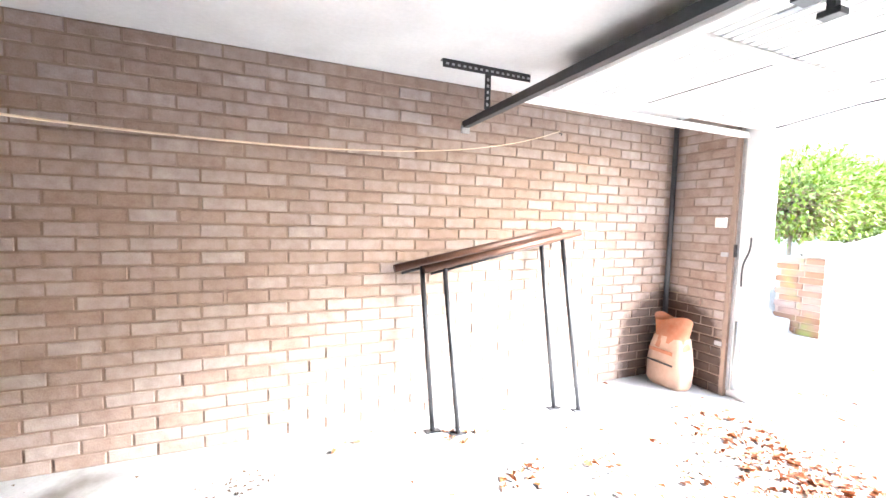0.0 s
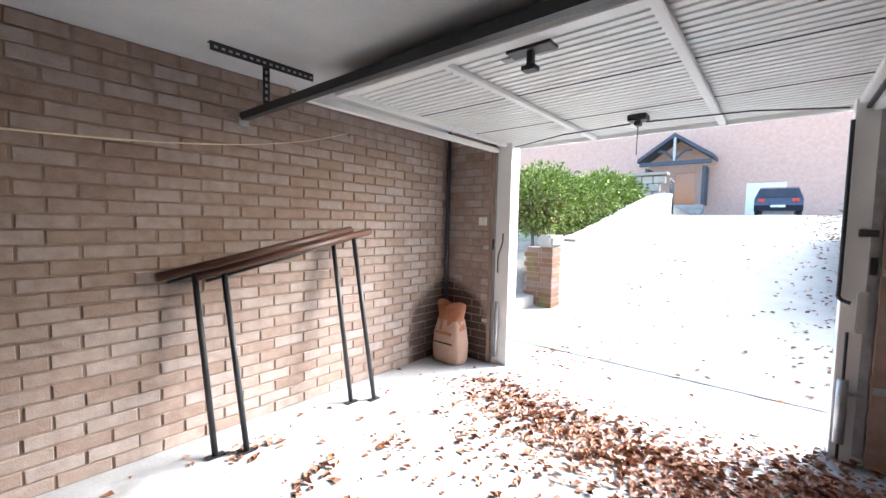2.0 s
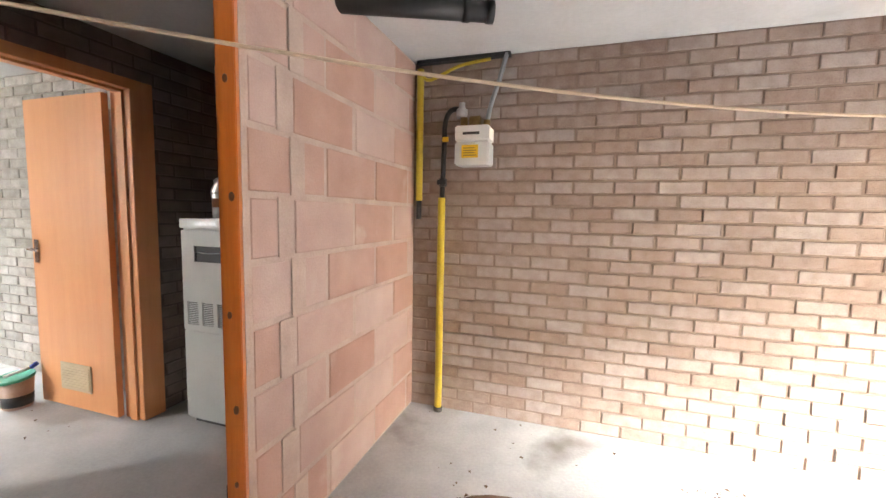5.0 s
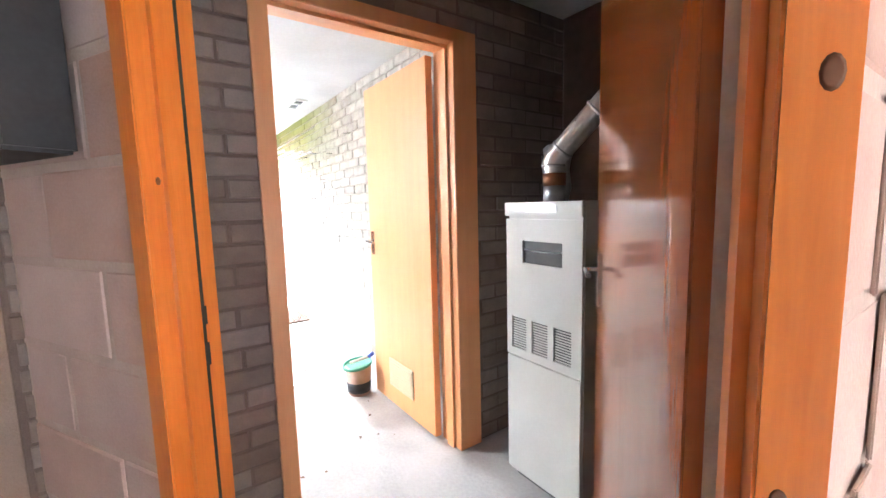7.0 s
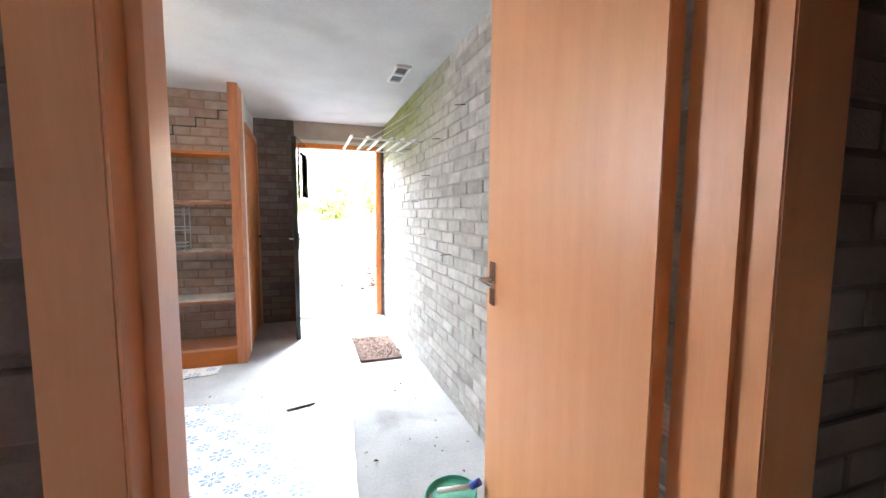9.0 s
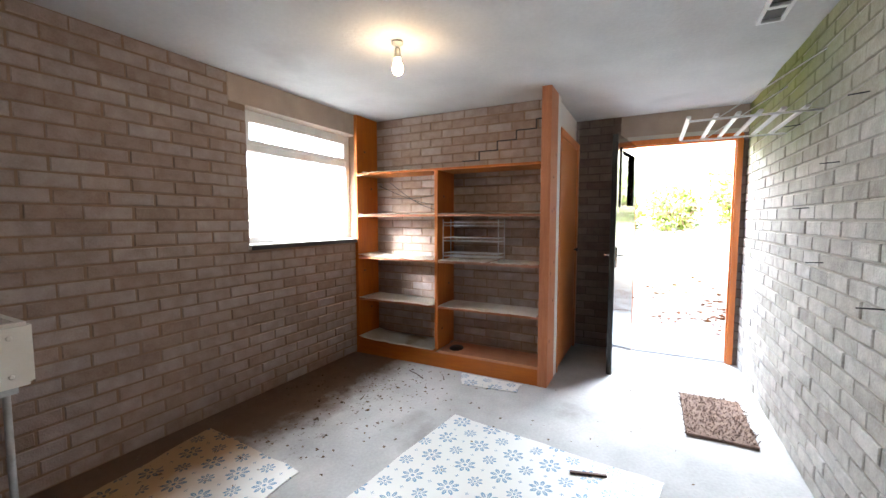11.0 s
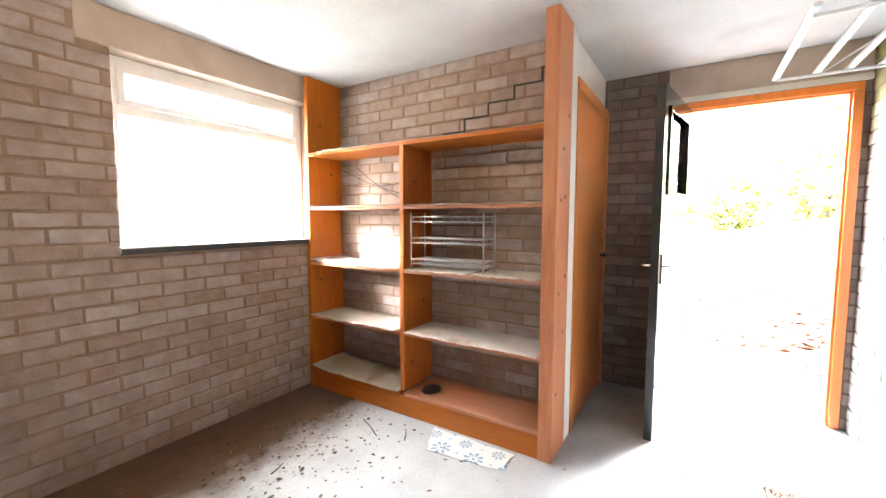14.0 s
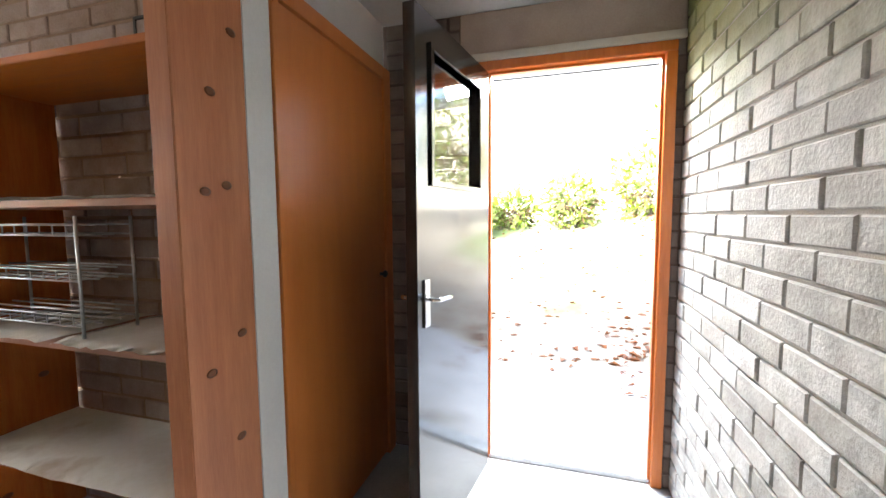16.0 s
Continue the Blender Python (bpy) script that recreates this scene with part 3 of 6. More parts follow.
def frame_of(name, label, material, m, w, h, depth, face, stop=0.0, wide=0.0):
    """A door frame: two jambs and a head, in its own plane: x along, y through the wall."""
    ob = thing(name, m.translation, label, "door frame", kind="structure")
    part("jamb", turned(boxes((-face, 0, 0, depth, 0, h), bevel=0.003), m), material, ob)
    part("jamb", turned(boxes((w, w + max(face, wide), 0, depth, 0, h + face * (wide > 0)), bevel=0.003), m), material, ob)
    part("head", turned(boxes((-face, w + face, 0, depth, h + 0.001, h + face), bevel=0.003), m), material, ob)
    if stop:
        part("stop", turned(boxes((0, stop, depth * 0.3, depth * 0.62, 0, h), (w - stop, w, depth * 0.3, depth * 0.62, 0, h), (stop, w - stop, depth * 0.3, depth * 0.62, h - stop, h)), m), material, ob)
    return ob


# first doorway, in the angled wall; local x runs from its left jamb to its right
ang = math.atan2(-DIAG.y, -DIAG.x)
d1 = diag_start + DIAG * 0.99
M1 = Matrix.Translation(d1 + DN * 0.035) @ Matrix.Rotation(ang, 4, "Z")
f1 = frame_of("door_frame_1", "orange varnished knotty pine door frame", VARNISH_PINE, M1, 0.93, 2.0, 0.13, 0.055, 0.014)
strike = part("strike_plate", turned(boxes((-0.004, 0.002, 0.08, 0.10, 0.93, 0.98), (-0.004, 0.002, 0.08, 0.10, 1.02, 1.06)), M1), DARK_STEEL, f1, "dark steel lock keep")
part("draught_seal", turned(boxes((-0.0025, 0.0015, 0.084, 0.096, 0.0, 2.0)), M1), BLACK_PLASTIC, f1, "black seal strip in a groove")
for ky, kz, kr in ((0.03, 1.32, 0.006), (0.05, 0.74, 0.009), (0.03, 0.35, 0.006), (0.06, 1.68, 0.007), (0.045, 1.05, 0.005)):
    part("knot", turned(lathe(((kr, 0), (kr * 0.7, 0.0012)), (0, 0, 0), 12), M1 @ Matrix.Translation((0.0, ky, kz)) @ Matrix.Rotation(math.pi / 2, 4, "Y") @ Matrix.Diagonal((1.3, 0.8, 1, 1))), KNOT, f1)
for kx, kz, kr in ((0.955, 1.72, 0.010), (0.965, 1.36, 0.011), (0.95, 0.98, 0.009), (0.962, 0.66, 0.011), (0.957, 0.4, 0.008)):
    part("knot", turned(lathe(((kr, 0), (kr * 0.7, 0.0012)), (0, 0, 0), 12), M1 @ Matrix.Translation((kx, 0.0, kz)) @ Matrix.Rotation(math.pi / 2, 4, "X") @ Matrix.Diagonal((0.8, 1.4, 1, 1))), KNOT, f1)
hinge1 = M1 @ Vector((0.925, 0.125, 0))
leaf_dir = Vector((-0.565, 0.64, 0)).normalized()
ML = Matrix.Translation(hinge1 + Vector((-0.03, 0.02, 0))) @ Matrix.Rotation(math.atan2(leaf_dir.y, leaf_dir.x), 4, "Z")
door1 = thing("door_1", ML.translation, "red-brown varnished flush wooden door standing open", "door", kind="structure")
part("leaf", turned(boxes((0, 0.86, -0.02, 0.02, 0.01, 1.985), bevel=0.003), ML), VARNISH, door1)
for s in (-1, 1):
    hd = part("door_handle", turned(boxes((0.78, 0.82, min(s * 0.021, s * 0.027), max(s * 0.021, s * 0.027), 0.92, 1.09)), ML), CHROME, door1, "chrome lever handle on a back plate")
    tb = tubes((bend([(0.80, s * 0.025, 1.04), (0.80, s * 0.06, 1.04), (0.78, s * 0.065, 1.04), (0.70, s * 0.065, 1.035)], 4), 0.008))
    part("lever", turned(tb, ML), CHROME, hd)
part("hinge", turned(tubes((((0, 0.024, 0.2), (0, 0.024, 0.3)), 0.008), (((0, 0.024, 1.7), (0, 0.024, 1.8)), 0.008)), ML), DARK_STEEL, door1)

# second doorway, into the utility room; right jamb at y -0.78
M2 = Matrix(((0, -1, 0, -1.452), (1, 0, 0, -1.60), (0, 0, 1, 0), (0, 0, 0, 1)))
frame_of("door_frame_2", "orange painted wooden door frame", PLY, M2, 0.80, 2.0, 0.165, 0.06, 0.014, 0.135)
door2 = thing("door_2", (-1.62, -0.82, 0), "pale orange flush plywood door, open, with a low vent", "door", kind="structure")
part("leaf", boxes((-2.345, -1.622, -0.845, -0.807, 0.012, 1.985), bevel=0.002), PLY, door2)
vent = part("vent", boxes((-2.13, -1.84, -0.853, -0.846, 0.13, 0.31), bevel=0.002), VENT, door2, "cream louvred door vent")
for i in range(9):
    part("louvre", boxes((-2.115, -1.855, -0.858, -0.853, 0.145 + i * 0.017, 0.155 + i * 0.017)), VENT, vent)
for s, y in ((-1, -0.846), (1, -0.806)):
    hd = part("door_handle", boxes((-2.315, -2.275, min(y, y + s * 0.006), max(y, y + s * 0.006), 0.95, 1.10), bevel=0.002), CHROME, door2, "steel lever handle on a back plate")
    part("lever", tubes((bend([(-2.295, y, 1.04), (-2.295, y + s * 0.045, 1.04), (-2.28, y + s * 0.05, 1.04), (-2.19, y + s * 0.05, 1.035)], 4), 0.008)), CHROME, hd)

# back door
M3 = Matrix(((0, -1, 0, UX + 0.012), (1, 0, 0, -1.42), (0, 0, 1, 0), (0, 0, 0, 1)))
f3 = frame_of("door_frame_3", "orange varnished wooden back door frame", VARNISH_PINE, M3, 0.785, 2.0, 0.11, 0.045, 0.012)
part("threshold", boxes((UX - 0.12, UX - 0.02, -1.42, -0.635, 0.0, 0.022), bevel=0.004), GALV, f3, "worn metal threshold strip")
ML3 = Matrix.Translation((UX + 0.02, -1.435, 0)) @ Matrix.Rotation(math.atan2(-0.11, 0.715), 4, "Z")
door3 = thing("door_3", ML3.translation, "black gloss back door with a small window, standing open", "door", kind="structure")
bm = slab(bmesh.new(), 0.74, 1.985, -0.022, 0.022, ((0.14, 0.62, 1.42, 1.87),))
part("leaf", turned(bm, Matrix.Translation((0, 0, 0)) @ ML3), BLACK_GLOSS, door3)
pane = part("pane", turned(boxes((0.14, 0.62, -0.003, 0.003, 1.42, 1.87)), ML3), GLASS, door3)
part("glazing_bead", turned(boxes((0.12, 0.14, -0.032, 0.032, 1.40, 1.89), (0.62, 0.64, -0.032, 0.032, 1.40, 1.89), (0.14, 0.62, -0.032, 0.032, 1.40, 1.42), (0.14, 0.62, -0.032, 0.032, 1.87, 1.89)), ML3), BLACK_GLOSS, door3)
for s in (-1, 1):
    hd = part("door_handle", turned(boxes((0.66, 0.70, min(s * 0.022, s * 0.03), max(s * 0.022, s * 0.03), 0.90, 1.07), bevel=0.002), ML3), CHROME, door3, "chrome lever handle on a back plate")
    part("lever", turned(tubes((bend([(0.68, s * 0.025, 1.0), (0.68, s * 0.07, 1.0), (0.66, s * 0.075, 1.0), (0.58, s * 0.075, 0.995)], 4), 0.008)), ML3), CHROME, hd)

# window
win = thing("window_1", (-4.14, UY1 - 0.1, 1.12), "white painted window with a top light", "window", kind="structure")
wx0, wx1, wz0, wz1, wy = -4.73, -3.55, 1.12, 2.09, UY1 - 0.12
part("window_frame", boxes((wx0, wx0 + 0.05, wy - 0.05, wy + 0.03, wz0, wz1), (wx1 - 0.05, wx1, wy - 0.05, wy + 0.03, wz0, wz1), (wx0 + 0.05, wx1 - 0.05, wy - 0.05, wy + 0.03, wz1 - 0.05, wz1),
                           (wx0 + 0.05, wx1 - 0.05, wy - 0.05, wy + 0.03, wz0, wz0 + 0.05), (wx0 + 0.05, wx1 - 0.05, wy - 0.045, wy + 0.025, 1.80, 1.85), bevel=0.003), WHITE_PAINT, win)
part("window_frame", boxes((wx0 + 0.05, wx0 + 0.085, wy - 0.03, wy + 0.04, 1.85, wz1 - 0.05), (wx1 - 0.085, wx1 - 0.05, wy - 0.03, wy + 0.04, 1.85, wz1 - 0.05),
                           (wx0 + 0.085, wx1 - 0.085, wy - 0.03, wy + 0.04, 1.85, 1.88), (wx0 + 0.085, wx1 - 0.085, wy - 0.03, wy + 0.04, wz1 - 0.08, wz1 - 0.05), bevel=0.003), WHITE_PAINT, win, "top-hung opening light")
for z0, z1 in ((1.17, 1.80), (1.88, 2.01)):
    p = part("pane", boxes((wx0 + 0.05, wx1 - 0.05, wy - 0.012, wy - 0.006, z0, z1)), GLASS, win)
    p.visible_shadow = False
part("window_sill", boxes((wx0 - 0.06, wx1 + 0.01, wy + 0.03, UY1 + 0.03, 1.085, 1.118), bevel=0.004), WHITE_PAINT, win, "white sill with a dark edge")
part("window_sill", boxes((wx0 - 0.06, wx1 + 0.01, UY1 + 0.03, UY1 + 0.036, 1.08, 1.11)), BLACK_PLASTIC, win, "dark sill edge")

# up-and-over garage door, open, with its frame and gear
gd = thing("garage_door", (4.45, -1.88, 2.1), "white ribbed steel up-and-over garage door, open overhead", "garage door", kind="structure")
bm = bmesh.new()
px0, px1, py0, py1, pz = 3.46, 5.46, -2.98, -0.66, 2.125
prof, x = [], px0
while x < px1 - 0.001:
    prof += [(x, 0.0), (x + 0.036, 0.0), (x + 0.039, 0.024), (x + 0.054, 0.024)]
    x += 0.057
prof.append((px1, 0.0))
for s in (0.0, 0.004):
    a = [bm.verts.new((x, py0, pz + z + s)) for x, z in prof]
    b = [bm.verts.new((x, py1, pz + z + s)) for x, z in prof]
    for i in range(len(prof) - 1):
        bm.faces.new((a[i], a[i + 1], b[i + 1], b[i]))
part("ribbed_panel", bm, WHITE_STEEL, gd)
part("edge_frame", boxes((px0 - 0.05, px0 - 0.001, py0 - 0.02, py1 + 0.02, pz - 0.035, pz + 0.045), (px1 + 0.001, px1 + 0.04, py0 - 0.02, py1 + 0.02, pz - 0.03, pz + 0.03),
                         (px0, px1, py1 + 0.001, py1 + 0.04, pz - 0.03, pz + 0.03), (px0, px1, py0 - 0.04, py0 - 0.001, pz - 0.03, pz + 0.03), bevel=0.004), WHITE_STEEL, gd)
for y in (-1.42, -2.32):
    part("stiffener", boxes((px0, px1, y - 0.022, y + 0.022, pz - 0.028, pz - 0.002), bevel=0.004), WHITE_STEEL, gd)
for x in (4.12, 4.80):
    part("seam", boxes((x, x + 0.012, py0, py1, pz - 0.003, pz - 0.0005)), BLACK_PLASTIC, gd)
lock = part("lock_box", boxes((4.93, 5.03, -1.95, -1.83, pz - 0.04, pz - 0.001), (4.95, 5.01, -1.91, -1.87, pz - 0.07, pz - 0.04), bevel=0.004), DARK_STEEL, gd, "dark lock mechanism")
part("latch_cable", tubes(([(4.98, -1.84, pz - 0.05), (5.1, -1.3, pz - 0.035), (5.38, -0.68, pz - 0.03)], 0.005), ([(4.98, -1.94, pz - 0.05), (5.1, -2.5, pz - 0.04), (5.38, -2.95, pz - 0.03)], 0.005), sides=6), DARK_STEEL, gd)
part("pull_cord", tubes(([(4.98, -1.89, pz - 0.07), (4.985, -1.885, 1.86)], 0.003), sides=5), BLACK_PLASTIC, gd)
for y in (-1.85, -2.75):
    part("spring_anchor", boxes((3.48, 3.56, y - 0.1, y + 0.1, pz - 0.05, pz - 0.036), (3.5, 3.53, y - 0.012, y + 0.012, pz - 0.11, pz - 0.05), (3.49, 3.54, y - 0.03, y + 0.03, pz - 0.13, pz - 0.11), bevel=0.002), DARK_STEEL, gd)
part("label", boxes((3.62, 3.66, -1.74, -1.64, pz - 0.006, pz - 0.0025)), GREY_PLASTIC, gd)

gear = thing("door_track", (4.3, -0.56, 2.05), "galvanised steel garage door track with dark cross bar", "door track", kind="structure")
part("cross_bar", boxes((3.13, 3.17, -3.55, -0.03, 1.985, 1.99), (3.13, 3.135, -3.55, -0.03, 1.99, 2.03), bevel=0.0), DARK_STEEL, gear, "dark steel angle cross bar")
for y in (-0.56, -3.06):
    part("rail", boxes((3.2, 5.42, y - 0.02, y + 0.02, 2.045, 2.05), (3.2, 5.42, y + 0.017, y + 0.02, 2.05, 2.085), (3.2, 5.42, y - 0.02, y - 0.017, 2.05, 2.085)), WHITE_STEEL, gear)
    part("rail", boxes((3.3, 5.3, y + 0.03, y + 0.05, 2.06, 2.075)), DARK_STEEL, gear, "dark lifting arm")
part("end_plate", boxes((3.12, 3.18, -0.045, -0.03, 1.95, 2.0)), GALV, gear)


bm = boxes((2.84, 3.44, -0.365, -0.325, H - 0.006, H - 0.002), (2.84, 3.44, -0.365, -0.361, H - 0.05, H - 0.006))
part("ceiling_angle", bm, DARK_STEEL, gear, "dark slotted steel angle")
part("hanger", boxes((3.12, 3.16, -0.360, -0.356, 2.03, H - 0.01), (3.156, 3.16, -0.356, -0.32, 2.03, H - 0.01)), DARK_STEEL, gear, "dark slotted steel strut")
for i in range(16):
    part("slot", boxes((2.86 + i * 0.037, 2.878 + i * 0.037, -0.3665, -0.3655, H - 0.034, H - 0.022)), GALV, gear)
for i in range(6):
    part("slot", boxes((3.133, 3.147, -0.3615, -0.3605, 2.05 + i * 0.037, 2.068 + i * 0.037)), GALV, gear)

for y0, y1, side in ((-0.72, -0.52, 1), (-3.12, -2.97, -1)):
    post = thing("garage_door_post", (5.36, (y0 + y1) / 2, 0), "white steel garage door frame post", "door frame", kind="structure")
    part("post", boxes((5.30, 5.45, y0, y1, 0, 2.17), bevel=0.004), WHITE_STEEL, post)
    yy = y1 if side < 0 else y0
    part("guide", boxes((5.285, 5.299, y1 - 0.05 if side > 0 else y0 + 0.01, y1 - 0.01 if side > 0 else y0 + 0.05, 0.05, 2.1)), GALV, post)
    part("catch", boxes((5.265, 5.284, y1 - 0.045 if side > 0 else y0 + 0.015, y1 - 0.015 if side > 0 else y0 + 0.045, 1.12, 1.22), bevel=0.002), DARK_STEEL, post)
    part("bolt", tubes((((5.27, y1 - 0.03 if side > 0 else y0 + 0.03, 0.42), (5.27, y1 + 0.04 if side > 0 else y0 + 0.1, 0.42)), 0.01)), GALV, post)
    if side < 0:
        part("track_box", boxes((5.26, 5.299, y0 + 0.035, y0 + 0.085, 0.78, 1.02), bevel=0.006), GREY_STEEL, post, "grey steel roller guide box")
        part("bracket", boxes((5.262, 5.299, y0 + 0.02, y0 + 0.10, 1.335, 1.375), bevel=0.003), BLACK_PLASTIC, post, "black bracket")
        part("pull_lever", tubes((bend([(5.27, y1 + 0.012, 2.0), (5.27, y1 + 0.012, 1.1), (5.27, y1 + 0.01, 0.98), (5.262, y1 - 0.04, 0.95)], 5), 0.011)), DARK_STEEL, post)
        part("spring_tube", tubes((((5.262, y1 - 0.035, 0.12), (5.262, y1 - 0.035, 0.50)), 0.026), sides=14), GALV, post, "dull spring canister")
        part("spring_rod", tubes((((5.262, y1 - 0.035, 0.02), (5.262, y1 - 0.035, 0.78)), 0.008)), DARK_STEEL, post)
        for z in (0.45, 1.12):
            part("fixing_strap", boxes((5.243, 5.2495, y0 - 0.11, y0 - 0.005, z, z + 0.04)), GALV, post)
    else:
        part("lever", tubes((bend([(5.265, y0 + 0.05, 1.28), (5.255, y0 + 0.05, 1.18), (5.255, y0 + 0.09, 1.06), (5.27, y0 + 0.1, 0.9)], 5), 0.007)), DARK_STEEL, post)
        part("spring_tube", tubes((((5.268, y0 + 0.10, 0.08), (5.268, y0 + 0.10, 0.62)), 0.017), sides=12), GALV, post, "dull spring canister")
        for z in (0.4, 1.12):
            part("fixing_strap", boxes((5.238, 5.246, y1 - 0.005, y1 + 0.05, z, z + 0.035)), GALV, post)
# ---------- garage things ----------
def handrail(x0, x1, foot_y, top_y, z0, z1, ends):
    """A sloping handrail on two posts, leant against the wall."""
    ob = thing("handrail", ((x0 + x1) / 2, foot_y, 0), "dark wooden handrail on black steel posts leaning on brick", "handrail", "loose handrails")
    slope = (z1 - z0) / (x1 - x0)
    a, b = ends
    za, zb = z0 + slope * (a - x0), z0 + slope * (b - x0)
    bm = tubes(([(a, top_y, za + 0.03), ((a + b) / 2, top_y + 0.004, (za + zb) / 2 + 0.03), (b, top_y + 0.01, zb + 0.03)], 0.026), sides=12)
    part("rail", bm, RAIL_WOOD, ob, "dark brown rounded wooden rail")
    part("rail_strip", tubes(([(a + 0.05, top_y, za), (b - 0.05, top_y + 0.01, zb)], 0.010), sides=6), DARK_STEEL, ob)
    for x, z in ((x0, z0), (x1, z1)):
        top = Vector((x - 0.02, top_y, z))
        post = part("post", tubes(([(x, foot_y, 0.008), top], 0.017), sides=12), DARK_STEEL, ob)
        part("foot_plate", boxes((x - 0.05, x + 0.05, foot_y - 0.025, foot_y + 0.025, 0.001, 0.009), bevel=0.002), DARK_STEEL, post)
        part("bracket", tubes((bend([top, top + Vector((0, 0, 0.02)), top + Vector((0.03, 0, 0.03))], 3), 0.012)), DARK_STEEL, post)


handrail(2.87, 3.82, -0.27, -0.055, 1.04, 1.235, (2.66, 3.98))
handrail(3.01, 3.97, -0.357, -0.12, 1.03, 1.225, (2.84, 4.12))

# cement sack in the corner
sack = thing("cement_sack", (5.06, -0.22, 0), "torn orange and buff paper sack in the corner", "sack")
bm = bmesh.new()
rows = ((0.0, 0.15, 0.10), (0.04, 0.17, 0.12), (0.2, 0.165, 0.125), (0.34, 0.15, 0.11), (0.42, 0.135, 0.085))
rings = []
rng = random.Random(4)
for z, a, b in rows:
    rings.append([bm.verts.new((5.06 + (b + rng.uniform(-0.012, 0.012)) * math.copysign(abs(math.cos(t)) ** 0.6, math.cos(t)), -0.23 + (a + rng.uniform(-0.012, 0.012)) * math.copysign(abs(math.sin(t)) ** 0.6, math.sin(t)), z + rng.uniform(-0.01, 0.01) * (z > 0))) for t in [2 * math.pi * j / 20 for j in range(20)]])
for p, q in zip(rings, rings[1:]):
    for j in range(20):
        bm.faces.new((p[j], p[(j + 1) % 20], q[(j + 1) % 20], q[j])).smooth = True
bm.faces.new(rings[0])
part("bag", bm, SACK, sack)
bm = bmesh.new()
rings = []
for z, a, b in ((0.33, 0.158, 0.115), (0.42, 0.14, 0.09), (0.50, 0.16, 0.05), (0.57, 0.18, 0.02)):
    rings.append([bm.verts.new((5.06 + (b + rng.uniform(-0.01, 0.01)) * math.cos(t), -0.23 + a * math.sin(t), z + (0.035 * math.sin(2 * t) if z > 0.45 else rng.uniform(-0.01, 0.01)))) for t in [2 * math.pi * j / 20 for j in range(20)]])
for p, q in zip(rings, rings[1:]):
    for j in range(20):
        bm.faces.new((p[j], p[(j + 1) % 20], q[(j + 1) % 20], q[j])).smooth = True
part("torn_top", bm, SACK_ORANGE, sack, "torn orange printed top")
part("print_band", boxes((4.929, 4.932, -0.34, -0.12, 0.29, 0.32)), SACK_ORANGE, sack)
part("print_line", boxes((4.926, 4.929, -0.35, -0.11, 0.20, 0.215)), INK, sack)
# dark pipe standing in the corner, and a switch
corner_pipe = thing("corner_pipe", (5.19, -0.05, 0.5), "dark grey vertical conduit in the wall corner", "pipe")
part("pipe", tubes((((5.19, -0.05, 0.5), (5.19, -0.05, H - 0.001)), 0.022)), DARK_STEEL, corner_pipe)
part("pipe", tubes((((5.19, -0.05, 0.0), (5.19, -0.05, 0.5)), 0.034)), BLACK_PLASTIC, corner_pipe)
gs = thing("wall_switch", (5.235, -0.46, 1.38), "cream surface light switch on brick", "switch")
part("back_box", boxes((5.215, 5.247, -0.50, -0.42, 1.35, 1.43), bevel=0.003), WHITE_PLASTIC, gs)
part("rocker", boxes((5.210, 5.2149, -0.47, -0.45, 1.375, 1.405)), WHITE_PLASTIC, gs)

# cord slung across the garage
cord = thing("washing_line", (3.97, -0.004, 2.03), "thin cream nylon cord slung across the garage", "cord")
part("line", tubes(([(3.97 - 0.857 * s, -0.002 - 0.515 * s, 2.058 - 0.3255 * s + 0.0495 * s * s) for s in [6.34 * i / 40 for i in range(41)]], 0.003), sides=6), ROPE, cord)
part("hook", tubes((bend([(3.97, 0.01, 2.04), (3.97, -0.02, 2.04), (3.97, -0.03, 2.03), (3.97, -0.02, 2.02)], 3), 0.003), sides=6), DARK_STEEL, cord)

# gas meter and pipes
gm = thing("gas_meter", (0.43, -0.09, 1.6), "white gas meter with a yellow label on brick", "gas meter")
part("case", boxes((0.325, 0.532, -0.17, -0.02, 1.61, 1.745), (0.325, 0.532, -0.17, -0.02, 1.75, 1.84), bevel=0.008), WHITE_STEEL, gm)
part("label", boxes((0.37, 0.47, -0.1735, -0.1705, 1.65, 1.725)), YELLOW_LABEL, gm, "yellow warning label")
part("dial", boxes((0.375, 0.475, -0.1735, -0.1705, 1.785, 1.80)), INK, gm, "black counter window")
for i in range(4):
    part("label_line", boxes((0.38, 0.46 - 0.01 * (i % 2), -0.175, -0.1736, 1.662 + i * 0.014, 1.667 + i * 0.014)), BRASS, gm)
part("union", tubes((((0.36, -0.09, 1.84), (0.36, -0.09, 1.90)), 0.024)), BRASS, gm)
part("union", tubes((((0.50, -0.09, 1.84), (0.50, -0.09, 1.88)), 0.022)), BRASS, gm)
part("manifold", boxes((0.40, 0.47, -0.13, -0.05, 1.841, 1.90), bevel=0.005), BRASS, gm)
part("regulator", lathe(((0.03, 0), (0.034, 0.02), (0.034, 0.05), (0.02, 0.06), (0.018, 0.09)), (0.345, -0.09, 1.90)), GALV, gm, "silver pressure regulator")
part("inlet_pipe", tubes((bend([(0.345, -0.09, 1.95), (0.28, -0.09, 1.95), (0.235, -0.075, 1.88), (0.22, -0.045, 1.7), (0.21, -0.04, 1.42)], 5), 0.016)), BLACK_PLASTIC, gm)
